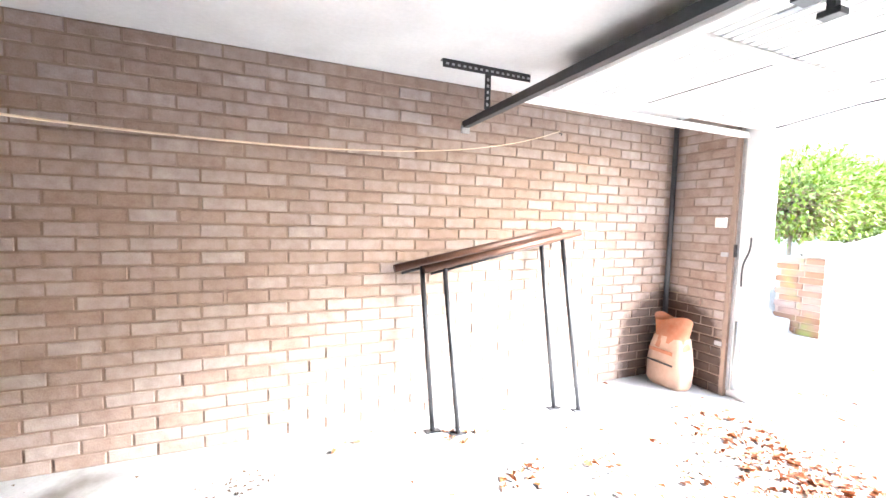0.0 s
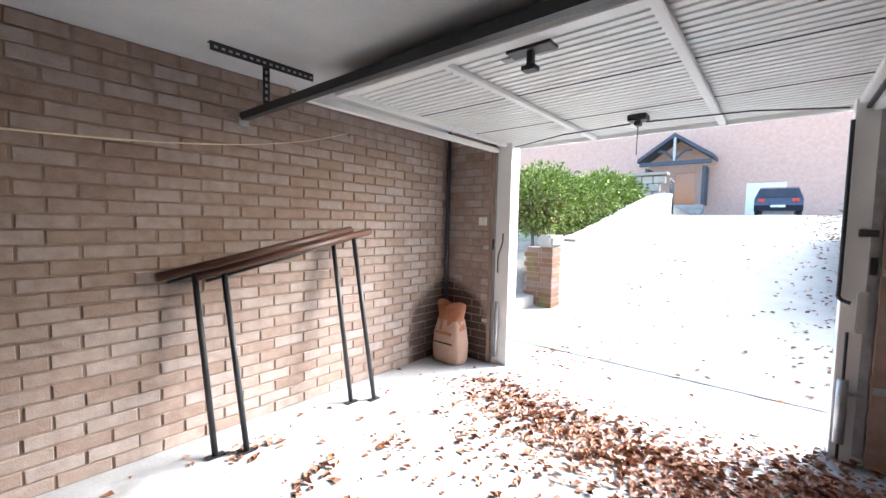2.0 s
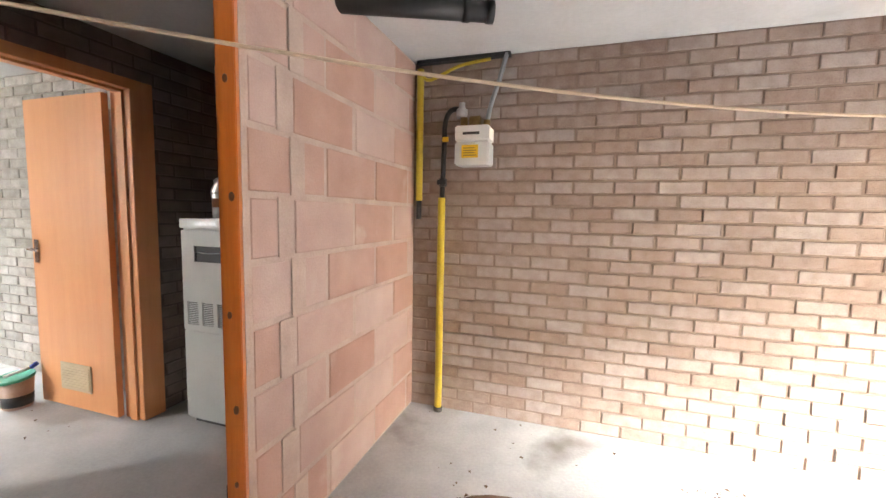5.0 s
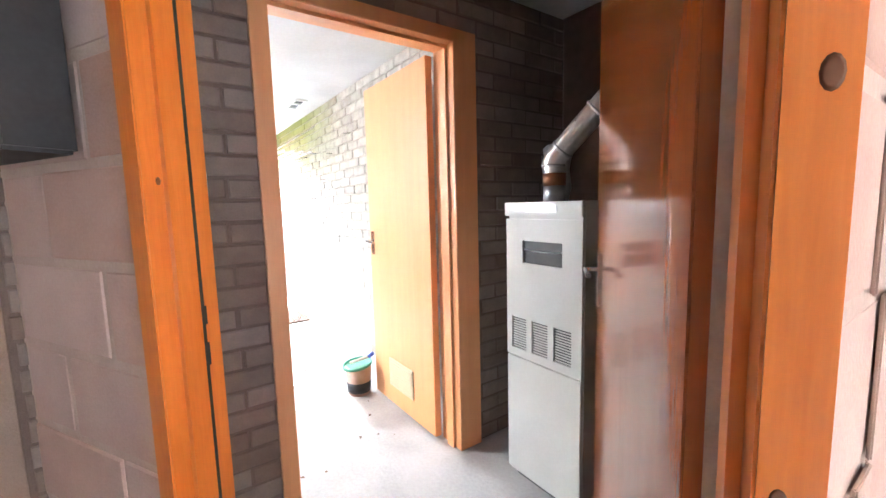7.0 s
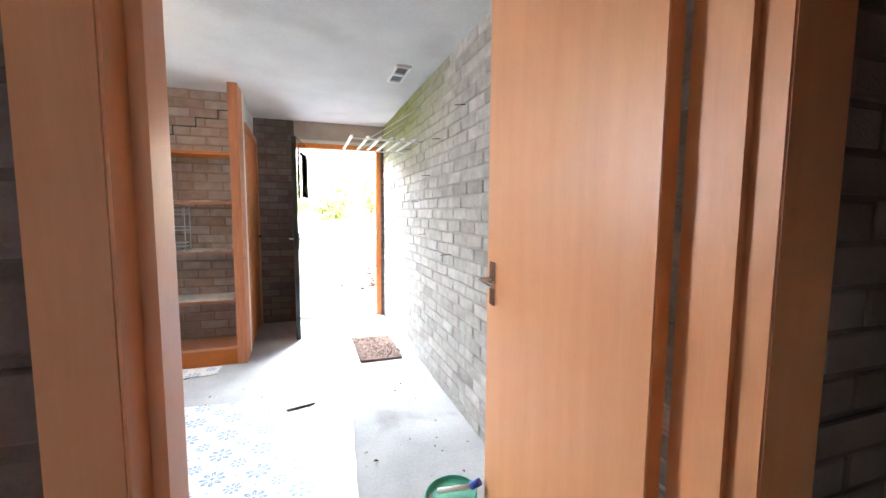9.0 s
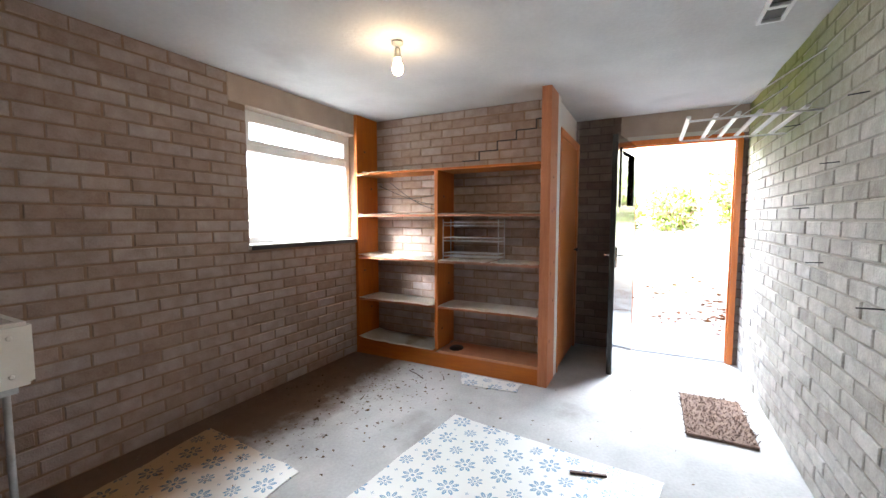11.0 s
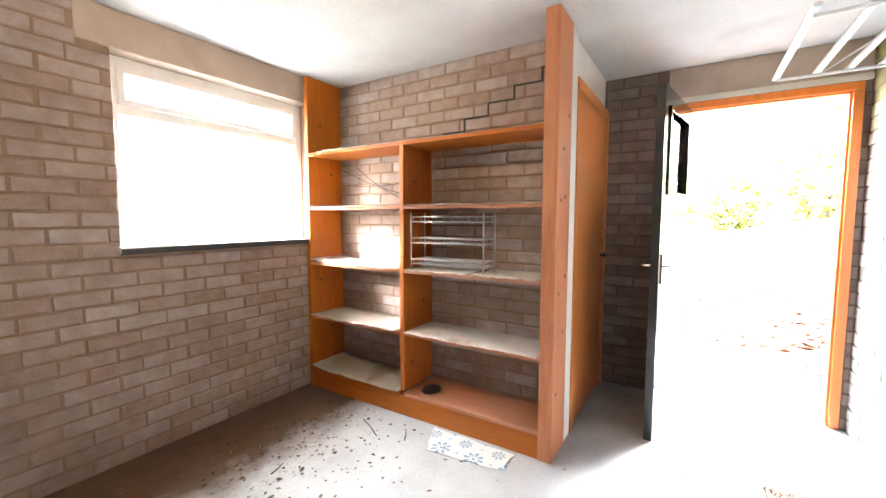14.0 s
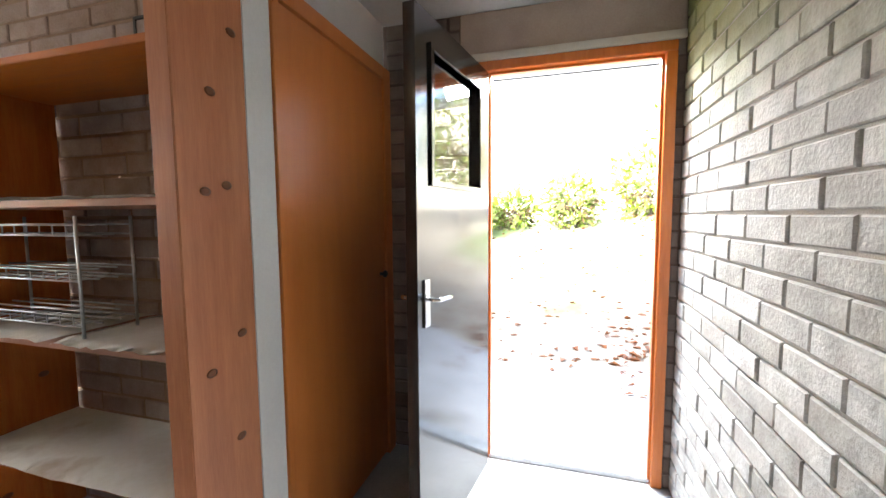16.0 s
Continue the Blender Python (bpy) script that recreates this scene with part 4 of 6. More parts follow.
part("outlet_pipe", tubes((bend([(0.50, -0.09, 1.86), (0.52, -0.07, 1.98), (0.56, -0.05, 2.12), (0.60, -0.04, H - 0.01)], 5), 0.014)), GREY_PLASTIC, gm)
part("valve", boxes((0.20, 0.24, -0.075, -0.035, 1.49, 1.54), (0.19, 0.25, -0.09, -0.07, 1.50, 1.53), bevel=0.003), DARK_STEEL, gm)
part("tag", boxes((0.225, 0.265, -0.10, -0.096, 1.76, 1.79)), YELLOW_LABEL, gm)
gp = thing("gas_pipe", (0.21, -0.045, 0), "yellow painted vertical gas pipe by the corner", "pipe", "gas pipes")
part("pipe", tubes((((0.21, -0.045, 0.0), (0.21, -0.045, 1.42)), 0.0235), sides=14), YELLOW, gp)
part("foot", tubes((((0.21, -0.045, 0.0), (0.21, -0.045, 0.03)), 0.03)), BLACK_PLASTIC, gp)
gp2 = thing("gas_pipe", (0.05, -0.035, 1.3), "short yellow gas pipe high in the corner", "pipe", "gas pipes")
part("pipe", tubes((((0.05, -0.035, 1.40), (0.05, -0.035, 2.23)), 0.022), sides=14), YELLOW, gp2)
part("stub", tubes((((0.05, -0.035, 1.28), (0.05, -0.035, 1.40)), 0.018)), DARK_STEEL, gp2)
part("branch", tubes((bend([(0.05, -0.035, 2.2), (0.12, -0.035, 2.16), (0.3, -0.03, 2.23), (0.5, -0.03, 2.255)], 4), 0.010)), YELLOW, gp2)
tray = thing("cable_tray", (0.35, -0.03, 2.26), "dark cable tray strip under the ceiling", "cable tray", bm=boxes((0.03, 0.62, -0.05, -0.002, 2.262, 2.283)), material=BLACK_PLASTIC)

bt = thing("flue_pipe", (0.3, -0.77, 2.2), "black plastic pipe fixed under the ceiling", "pipe")
part("pipe", tubes((((-0.04, -0.905, 2.235), (0.60, -0.63, 2.235)), 0.044), sides=16), BLACK_PLASTIC, bt)
part("end_cap", tubes((((0.60, -0.63, 2.235), (0.63, -0.617, 2.235)), 0.049), sides=16), BLACK_PLASTIC, bt)
part("clip", tubes((((0.50, -0.673, 2.235), (0.53, -0.660, 2.235)), 0.049), sides=16), BLACK_PLASTIC, bt)
hk = thing("cable_loop", (0.02, -1.03, 2.2), "loop of grey cable by the pipe", "cable", bm=tubes((bend([(0.01, -0.98, 2.27), (0.03, -1.02, 2.22), (0.03, -1.07, 2.22), (0.01, -1.10, 2.27)], 5), 0.006)), material=GREY_PLASTIC)
mb = M1 @ Matrix.Translation((-0.42, -0.012, 0))
fb = thing("fuse_box", mb.translation + Vector((0, 0, 1.45)), "black fuse box on the block wall", "fuse box")
part("case", turned(boxes((-0.2, 0.23, -0.11, 0.008, 1.38, 2.0), bevel=0.008), mb), BLACK_PLASTIC, fb)
part("cover", turned(boxes((-0.18, 0.21, -0.125, -0.111, 1.4, 1.98), bevel=0.004), mb), DARK_STEEL, fb)


# ---------- leaves and dirt ----------
def litter(name, label, spots, material, seed, size=(0.03, 0.072), category="leaves"):
    rng = random.Random(seed)
    verts, faces = [], []
    for count, place in spots:
        for _ in range(count):
            x, y, z = place(rng)
            s, t = rng.uniform(*size), rng.uniform(0, 6.283)
            c, d = math.cos(t), math.sin(t)
            up = rng.uniform(0.1, 0.5) * s
            k = len(verts)
            for u, v, w in ((-0.5, 0, 0.3), (-0.1, -0.33, 0.75), (0.5, 0, 0.2), (-0.05, 0.33, 0.8), (0.05, 0.0, 0.0)):
                uu, vv = u * s * rng.uniform(0.8, 1.2), v * s * rng.uniform(0.7, 1.2)
                verts.append((x + c * uu - d * vv, y + d * uu + c * vv, z + 0.003 + w * up))
            faces += [(k, k + 1, k + 4), (k + 1, k + 2, k + 4), (k + 2, k + 3, k + 4), (k + 3, k, k + 4)]
    me = bpy.data.meshes.new(name)
    me.from_pydata(verts, [], faces)
    me.materials.append(material)
    return tagged(new(name, me), label, category, kind="stuff")


def drift(r):
    """A crescent along the threshold, from the near post round to the far pier, where it is deepest."""
    s = r.random() ** 0.8
    mid = 4.85 - 0.32 * math.sin(s * 2.9)
    return mid + r.gauss(0, 0.2 + 0.08 * s), -0.72 - 2.4 * s + r.gauss(0, 0.1), 0.02 * r.random() * s


litter("fallen_leaves", "drift of dry brown leaves on the garage floor", (
    (2500, drift), (500, lambda r: (4.75 - abs(r.gauss(0, 0.75)), -1.9 + r.gauss(0, 0.65), 0)), (230, lambda r: (r.gauss(4.85, 0.16), r.gauss(-3.0, 0.16), 0.03 * r.random())), (90, lambda r: (r.uniform(2.2, 4.6), r.uniform(-2.2, -0.1), 0)),
    (26, lambda r: (r.gauss(3.15, 0.09), r.gauss(-0.85, 0.06), 0)), (30, lambda r: (r.gauss(3.03, 0.09), r.gauss(-0.36, 0.05), 0)), (26, lambda r: (r.gauss(3.62, 0.09), r.gauss(-0.92, 0.06), 0)),
    (70, lambda r: (r.uniform(5.5, 6.2), -0.75 - abs(r.gauss(0, 0.5)), 0.022))), LEAF, 5, (0.024, 0.068))
litter("floor_debris", "dark crumbs and scraps of dirt on the floor", (
    (60, lambda r: (r.gauss(0.75, 0.10), r.gauss(-0.80, 0.04), 0)), (60, lambda r: (r.gauss(1.75, 0.1), r.gauss(-0.42, 0.05), 0)), (120, lambda r: (r.uniform(0.1, 5), r.uniform(-2, -0.05), 0)),
    (420, lambda r: (r.uniform(-4.6, -1.7), -3.78 + abs(r.gauss(0, 0.5)), 0)), (260, lambda r: (r.gauss(-4.1, 0.4), r.gauss(-3.1, 0.3), 0)), (200, lambda r: (r.uniform(-5.0, -1.7), r.uniform(-3.4, -0.6), 0))), DAMP, 6, (0.006, 0.03), "debris")
thing("dirty_rag", (0.75, -0.8, 0), "flattened dark brown rag on the garage floor", "rag", bm=turned(lathe(((0.15, 0), (0.14, 0.012), (0.10, 0.022), (0.04, 0.018), (0.03, 0.026)), (0, 0, 0), 11), Matrix.Translation((0.74, -0.80, 0.001)) @ Matrix.Rotation(0.25, 4, "Z") @ Matrix.Diagonal((1.15, 0.42, 1, 1))), material=DAMP)

# ---------- lobby things ----------
bo = thing("boiler", (-1.0, -0.5, 0), "grey enamelled floor-standing warm air heater", "heater")
bx0, bx1, by = -1.19, -0.80, -0.725
part("cabinet", boxes((bx0, bx1, by + 0.012, -0.12, 0.03, 1.262), bevel=0.006), GREY_STEEL, bo)
part("plinth", boxes((bx0 + 0.02, bx1 - 0.02, by + 0.04, -0.14, 0, 0.029)), BLACK_PLASTIC, bo)
bm = slab(bmesh.new(), bx1 - bx0, 0.60, 0, 0.011, ((0.095, 0.30, 0.415, 0.51), (0.03, 0.115, 0.035, 0.175), (0.145, 0.23, 0.035, 0.175), (0.26, 0.345, 0.035, 0.175)))
part("front_panel", turned(bm, Matrix.Translation((bx0, by, 0.592))), GREY_STEEL, bo)
part("lower_panel", boxes((bx0, bx1, by, by + 0.011, 0.05, 0.586), bevel=0.003), GREY_STEEL, bo)
part("top_rail", boxes((bx0 - 0.003, bx1 + 0.003, by - 0.008, by + 0.011, 1.205, 1.262), bevel=0.003), GREY_STEEL, bo)
part("nameplate", boxes((bx0 + 0.12, bx0 + 0.28, by - 0.0105, by - 0.0082, 1.222, 1.246)), GALV, bo, "pale maker's plate")
part("control_recess", boxes((bx0 + 0.09, bx0 + 0.305, by + 0.0112, by + 0.0118, 1.0, 1.11)), BLACK_PLASTIC, bo, "dark control recess")
part("shelf_wire", tubes((((bx0 + 0.096, by + 0.006, 1.065), (bx0 + 0.2, by + 0.004, 1.06), (bx0 + 0.299, by + 0.006, 1.066)), 0.003)), GALV, bo)
for x in (0.03, 0.145, 0.26):
    gr = part("grille", boxes((bx0 + x, bx0 + x + 0.085, by + 0.009, by + 0.0115, 0.627, 0.767)), DARK_STEEL, bo, "dark wire grille")
    part("mesh_bar", boxes(*[(bx0 + x, bx0 + x + 0.085, by + 0.005, by + 0.0075, 0.631 + i * 0.011, 0.636 + i * 0.011) for i in range(13)]), GREY_STEEL, gr)
fl = thing("flue_duct", (-1.10, -0.5, 1.262), "crinkled silver flexible duct rising from the heater", "duct")
part("collar", tubes((((-1.10, -0.52, 1.262), (-1.10, -0.52, 1.33)), 0.047), sides=20), GALV, fl)
part("tape", tubes((((-1.10, -0.52, 1.33), (-1.10, -0.52, 1.385)), 0.05), sides=20), COPPER, fl, "brown tape band")
pts = bend([(-1.10, -0.52, 1.385), (-1.10, -0.52, 1.44), (-1.03, -0.50, 1.52), (-0.85, -0.45, 1.70), (-0.55, -0.36, 2.0), (-0.3, -0.28, H - 0.01)], 9)
part("duct", tubes((pts, 0.048), sides=20), FOIL, fl)
for i in range(6, len(pts) - 2, 9):
    d = (pts[i + 1] - pts[i]).normalized()
    part("duct_ring", tubes(((pts[i] - d * 0.006, pts[i] + d * 0.006), 0.052), sides=20), GALV, fl)
bag = thing("plastic_bag", (-1.17, -0.42, 1.262), "crumpled clear plastic bag on the heater", "bag", bm=turned(lathe(((0.05, 0), (0.065, 0.06), (0.055, 0.15), (0.07, 0.24), (0.05, 0.26)), (0, 0, 0), 9), Matrix.Translation((-1.165, -0.42, 1.262))), material=FOIL)
wv = thing("air_plenum", (-0.6, -0.12, 1.9), "crinkled grey foil-wrapped air plenum above the heater", "plenum")
part("casing", boxes((-0.95, -0.35, -0.24, -0.02, 1.72, H - 0.004), bevel=0.005), FOIL, wv)
part("flange", boxes((-0.96, -0.34, -0.262, -0.241, 1.70, 1.75)), GALV, wv)
part("flange", boxes((-0.96, -0.34, -0.262, -0.241, 2.10, 2.15)), GALV, wv)
sw = thing("light_switch", (-1.465, -1.865, 1.345), "white plastic light switch with copper conduits", "switch")
part("back_box", boxes((-1.468, -1.44, -1.905, -1.825, 1.305, 1.387), bevel=0.003), WHITE_PLASTIC, sw)
part("rocker", boxes((-1.4398, -1.434, -1.873, -1.857, 1.333, 1.36)), WHITE_PLASTIC, sw)
for y in (-1.875, -1.85):
    part("conduit", tubes((((-1.458, y, 1.387), (-1.458, y, H - 0.003)), 0.0085)), COPPER, sw)

# ---------- utility room things ----------
sx, sd = -4.685, -5.005
su = thing("shelf_unit", (sx, -2.88, 0), "floor to ceiling orange pine shelf unit, mostly empty", "shelves")
part("upright", boxes((sd, sx, -3.80, -3.765, 0.0, H - 0.004), bevel=0.003), PINE, su)
part("upright", boxes((sd, sx, -2.93, -2.898, 0.165, 1.722), bevel=0.003), PINE, su)
part("upright", boxes((-4.915, sx + 0.005, -2.018, -1.945, 0.0, H - 0.004), bevel=0.003), PINE, su, "knotty pine end panel")
for z in (0.15, 0.545, 0.945, 1.345, 1.735):
    part("shelf", boxes((sd + 0.004, sx, -3.764, -2.931 if z < 1.7 else -2.02, z - 0.02, z), bevel=0.002), PINE_H, su)
    if z < 1.7:
        part("shelf", boxes((sd + 0.004, sx, -2.897, -2.019, z - 0.02, z), bevel=0.002), PINE_H, su)
part("plinth", boxes((sx - 0.03, sx - 0.002, -3.764, -2.019, 0.0, 0.129), bevel=0.002), PINE_H, su)
for x, y, z in ((-4.76, -1.945, 1.36), (-4.83, -1.945, 1.38), (-4.86, -1.945, 0.96), (-4.75, -1.945, 0.88), (-4.84, -1.945, 0.66), (-4.79, -1.945, 1.62), (-4.87, -1.945, 1.80), (-4.74, -1.945, 0.35)):
    part("knot", turned(lathe(((0.015, 0), (0.009, 0.0012)), (0, 0, 0), 12), Matrix.Translation((x, y, z)) @ Matrix.Rotation(-math.pi / 2, 4, "X") @ Matrix.Diagonal((1.2, 0.8, 1, 1))), KNOT, su, "dark knot")

for x, y, z in ((-4.8, -3.764, 1.95), (-4.9, -3.764, 1.6), (-4.78, -3.764, 0.8), (-4.88, -3.764, 0.42), (-4.8, -2.897, 1.5), (-4.9, -2.897, 0.72), (-4.77, -2.897, 0.33)):
    part("knot", turned(lathe(((0.014, 0), (0.009, 0.0012)), (0, 0, 0), 12), Matrix.Translation((x, y, z)) @ Matrix.Rotation(-math.pi / 2, 4, "X") @ Matrix.Diagonal((1.2, 0.8, 1, 1))), KNOT, su, "dark knot")


def liner(y0, y1, z, seed, droop=0.0, label="cream lining paper curling at the shelf edge"):
    rng = random.Random(seed)
    bm = bmesh.new()
    n, k = 16, 7
    g = []
    for i in range(n + 1):
        col = []
        for j in range(k + 1):
            y = y0 + (y1 - y0) * i / n
            x = sd + 0.01 + (sx + 0.012 - sd) * j / k + rng.uniform(-0.002, 0.002)
            lift = 0.004 + 0.006 * rng.random() * (j > 0) + (0.02 * max(0, 1 - i / 3) if seed % 2 else 0.0)
            if j == k:
                lift += -0.006 + rng.uniform(0, 0.006)
            if droop and i < 5 and j >= k - 1:
                lift -= droop * (1 - i / 5)
            col.append(bm.verts.new((x, y, z + max(lift, 0.003) if j < k and not droop else z + max(lift, -0.05))))
        g.append(col)
    for i in range(n):
        for j in range(k):
            bm.faces.new((g[i][j], g[i + 1][j], g[i + 1][j + 1], g[i][j + 1])).smooth = True
    r = bmesh.ops.solidify(bm, geom=bm.faces[:], thickness=0.0012)
    return thing("shelf_liner", ((sx + sd) / 2, (y0 + y1) / 2, z), label, "lining paper", "shelf liners", bm=bm, material=PAPER)


liner(-3.755, -2.94, 0.15, 1)
liner(-3.755, -2.94, 0.545, 2)
liner(-3.755, -2.94, 0.945, 3)
liner(-3.755, -2.95, 1.345, 4)
liner(-3.755, -3.2, 1.735, 5, 0.05, "white lining paper hanging over the top shelf")
liner(-2.89, -2.03, 0.545, 6)
liner(-2.42, -2.03, 0.945, 8)
liner(-2.89, -2.45, 0.945, 10)
liner(-2.89, -2.03, 1.345, 12)
thing("dark_rag", (-4.82, -2.75, 0.151), "small black scrap of cloth on the bottom shelf", "cloth", bm=turned(lathe(((0.08, 0), (0.07, 0.012), (0.03, 0.02)), (0, 0, 0), 9), Matrix.Translation((-4.82, -2.78, 0.151)) @ Matrix.Diagonal((1, 0.8, 1, 1))), material=BLACK_PLASTIC)
# stepped crack over the shelves
thing("wall_crack", (-5.012, -2.7, 1.9), "stepped dark crack in the brick joints", "crack", kind="structure", bm=boxes(
    *[(-5.022, -5.0135, -2.66 + i * 0.17, -2.65 + i * 0.17, 1.83 + i * H / 30, 1.83 + (i + 1) * H / 30) for i in range(4)],
    *[(-5.022, -5.0135, -2.82 + i * 0.17, -2.65 + i * 0.17, 1.822 + i * H / 30, 1.831 + i * H / 30) for i in range(5)]), material=BLACK_PLASTIC)

for k, (ya, za, yb, zb) in enumerate(((-3.74, 1.64, -2.96, 1.42), (-3.70, 1.52, -2.96, 1.56), (-3.60, 1.66, -3.05, 1.38))):
    thing("loose_cable", (-5.0, ya, za), "thin dark cable drooping against the brick", "cable", "cables behind the shelves", bm=tubes((bend([(-4.998, ya, za), (-4.99, (ya * 2 + yb) / 3, (za * 2 + zb) / 3 - 0.03), (-4.99, (ya + yb * 2) / 3, (za + zb * 2) / 3 - 0.035), (-4.998, yb, zb)], 5), 0.0032), sides=6), material=BLACK_PLASTIC)
wr = thing("wire_rack", (-4.72, -2.6, 0.947), "dull silver wire plate rack standing on a shelf", "wire rack")
for y in (-2.86, -2.36):
    part("upright", tubes((((sx - 0.03, y, 0.95), (sx - 0.03, y, 1.30)), 0.0045), (((sx - 0.18, y, 0.95), (sx - 0.18, y, 1.30)), 0.0045), sides=6), GALV, wr)
for z in (0.985, 1.115, 1.245):
    part("tier", tubes(*[(((x, -2.86, z + dz), (x, -2.36, z + dz)), 0.003) for x in (sx - 0.03, sx - 0.08, sx - 0.13, sx - 0.18) for dz in (0, 0.03)],
                       *[(((sx - 0.03, -2.84 + i * 0.055, z), (sx - 0.18, -2.84 + i * 0.055, z)), 0.002) for i in range(9)],
                       *[(((sx - 0.03, -2.84 + i * 0.055, z), (sx - 0.03, -2.84 + i * 0.055, z + 0.03)), 0.002) for i in range(9)], sides=5), GALV, wr)

# cupboard beside the shelves
cb = thing("cupboard_door", (-5.45, -1.955, 0), "orange flush cupboard door in a wooden frame", "door", kind="structure")
part("leaf", boxes((-5.86, -5.072, -1.985, -1.95, 0.02, 1.985), bevel=0.003), CUPBOARD, cb)
part("frame", boxes((-5.07, -5.037, -2.0, -1.94, 0, 2.05), (-5.94, -5.862, -2.0, -1.94, 0, 2.05), (-5.861, -5.071, -2.0, -1.94, 1.99, 2.05), bevel=0.002), CUPBOARD, cb)
part("knob", turned(lathe(((0.008, 0), (0.008, 0.02), (0.018, 0.028), (0.018, 0.036), (0.01, 0.042)), (0, 0, 0)), Matrix.Translation((-5.80, -1.955, 1.0)) @ Matrix.Rotation(-math.pi / 2, 4, "X")), DARK_STEEL, cb, "dark round door knob")
structure("trim_cupboard", boxes((-5.035, -4.917, -1.974, -1.948, 0.0, H - 0.003), bevel=0.003), PLASTER, "grey-white painted cover board", "trim")

# pendant bulb
pl = thing("pendant_bulb", (-3.58, -2.557, H), "lit bare bulb in a white pendant holder", "ceiling light")
part("ceiling_rose", lathe(((0.03, 0), (0.032, -0.012), (0.02, -0.022), (0.012, -0.03)), (-3.58, -2.557, H - 0.001)), WHITE_PLASTIC, pl)
part("holder", lathe(((0.006, -0.03), (0.016, -0.04), (0.018, -0.075), (0.02, -0.078), (0.02, -0.09)), (-3.58, -2.557, H - 0.001)), WHITE_PLASTIC, pl)
bulb = part("bulb", lathe(((0.012, -0.09), (0.014, -0.10), (0.024, -0.12), (0.03, -0.142), (0.028, -0.16), (0.018, -0.175), (0.005, -0.18)), (-3.58, -2.557, H - 0.001)), BULB, pl, "glowing warm bulb")
cv = thing("ceiling_vent", (-4.04, -0.79, H), "white slotted vent in the ceiling", "vent")
part("frame", boxes((-4.22, -3.87, -0.84, -0.825, H - 0.02, H - 0.002), (-4.22, -3.87, -0.745, -0.73, H - 0.02, H - 0.002), (-4.22, -4.2, -0.825, -0.745, H - 0.02, H - 0.002), (-3.89, -3.87, -0.825, -0.745, H - 0.02, H - 0.002), (-4.06, -4.03, -0.825, -0.745, H - 0.02, H - 0.002), bevel=0.002), WHITE_PAINT, cv)
part("backing", boxes((-4.2, -3.89, -0.825, -0.745, H - 0.006, H - 0.002)), BLACK_PLASTIC, cv)

# slatted drying rack on the long wall, by the back door
dr = thing("drying_rack", (-4.6, -0.8, 1.84), "white wooden slatted airing rack fixed to the wall", "drying rack")
for i, y in enumerate((-1.11, -0.985, -0.89, -0.80, -0.71, -0.62)):
    part("slat", boxes((-4.9, -4.2, y - 0.011, y + 0.011, 1.838, 1.851), bevel=0.002), WHITE_PAINT, dr)
for x in (-4.87, -4.25):
    part("cross_rod", tubes((((x, -1.11, 1.832), (x, UY0 + 0.01, 1.832)), 0.006)), WHITE_PAINT, dr)
    part("stay", tubes((((x, -0.98, 1.832), (x, UY0 + 0.01, 2.12)), 0.004), sides=6), WHITE_PAINT, dr)
# nails in the brick joints
for x, z in ((-4.0, 1.55), (-3.75, 1.78), (-4.35, 1.36), (-4.1, 1.10), (-3.55, 0.99), (-3.3, 1.9), (-4.6, 1.83)):
    nl = thing("nail", (x, UY0, z), "rusty nail sticking out of the brick wall", "nail", "wall nails", bm=tubes((((x, UY0 + 0.02, z), (x - 0.02, UY0 - 0.06, z - 0.004)), 0.0028), sides=6), material=DARK_STEEL)

# door mat, vinyl pieces, stick
rng = random.Random(8)
bm = bmesh.new()
box(bm, -5.03, -4.39, -1.04, -0.685, 0.001, 0.018)
for _ in range(700):
    x, y = rng.uniform(-5.04, -4.38), rng.uniform(-1.05, -0.675)
    tube(bm, [(x, y, 0.012), (x + rng.uniform(-0.02, 0.02), y + rng.uniform(-0.02, 0.02), rng.uniform(0.02, 0.034))], 0.0025, 3, False)
thing("door_mat", (-4.7, -0.86, 0), "worn brown coir door mat on concrete", "mat", bm=bm, material=COIR)


def sheet(name, label, outline, seed, z=0.0048):
    rng = random.Random(seed)
    bm = bmesh.new()
    pts = []
    for (ax, ay), (bx, by_) in zip(outline, outline[1:] + outline[:1]):
        for k in range(8):
            pts.append((ax + (bx - ax) * k / 8 + rng.uniform(-0.008, 0.008), ay + (by_ - ay) * k / 8 + rng.uniform(-0.008, 0.008)))
    top = [bm.verts.new((x, y, z + 0.002)) for x, y in pts]
    low = [bm.verts.new((x, y, 0.001)) for x, y in pts]
    bm.faces.new(top)
    for i in range(len(pts)):
        j = (i + 1) % len(pts)
        bm.faces.new((low[i], low[j], top[j], top[i]))
    return thing(name, (*outline[0], 0), label, "flooring", "vinyl flooring scraps", bm=bm, material=LINO)


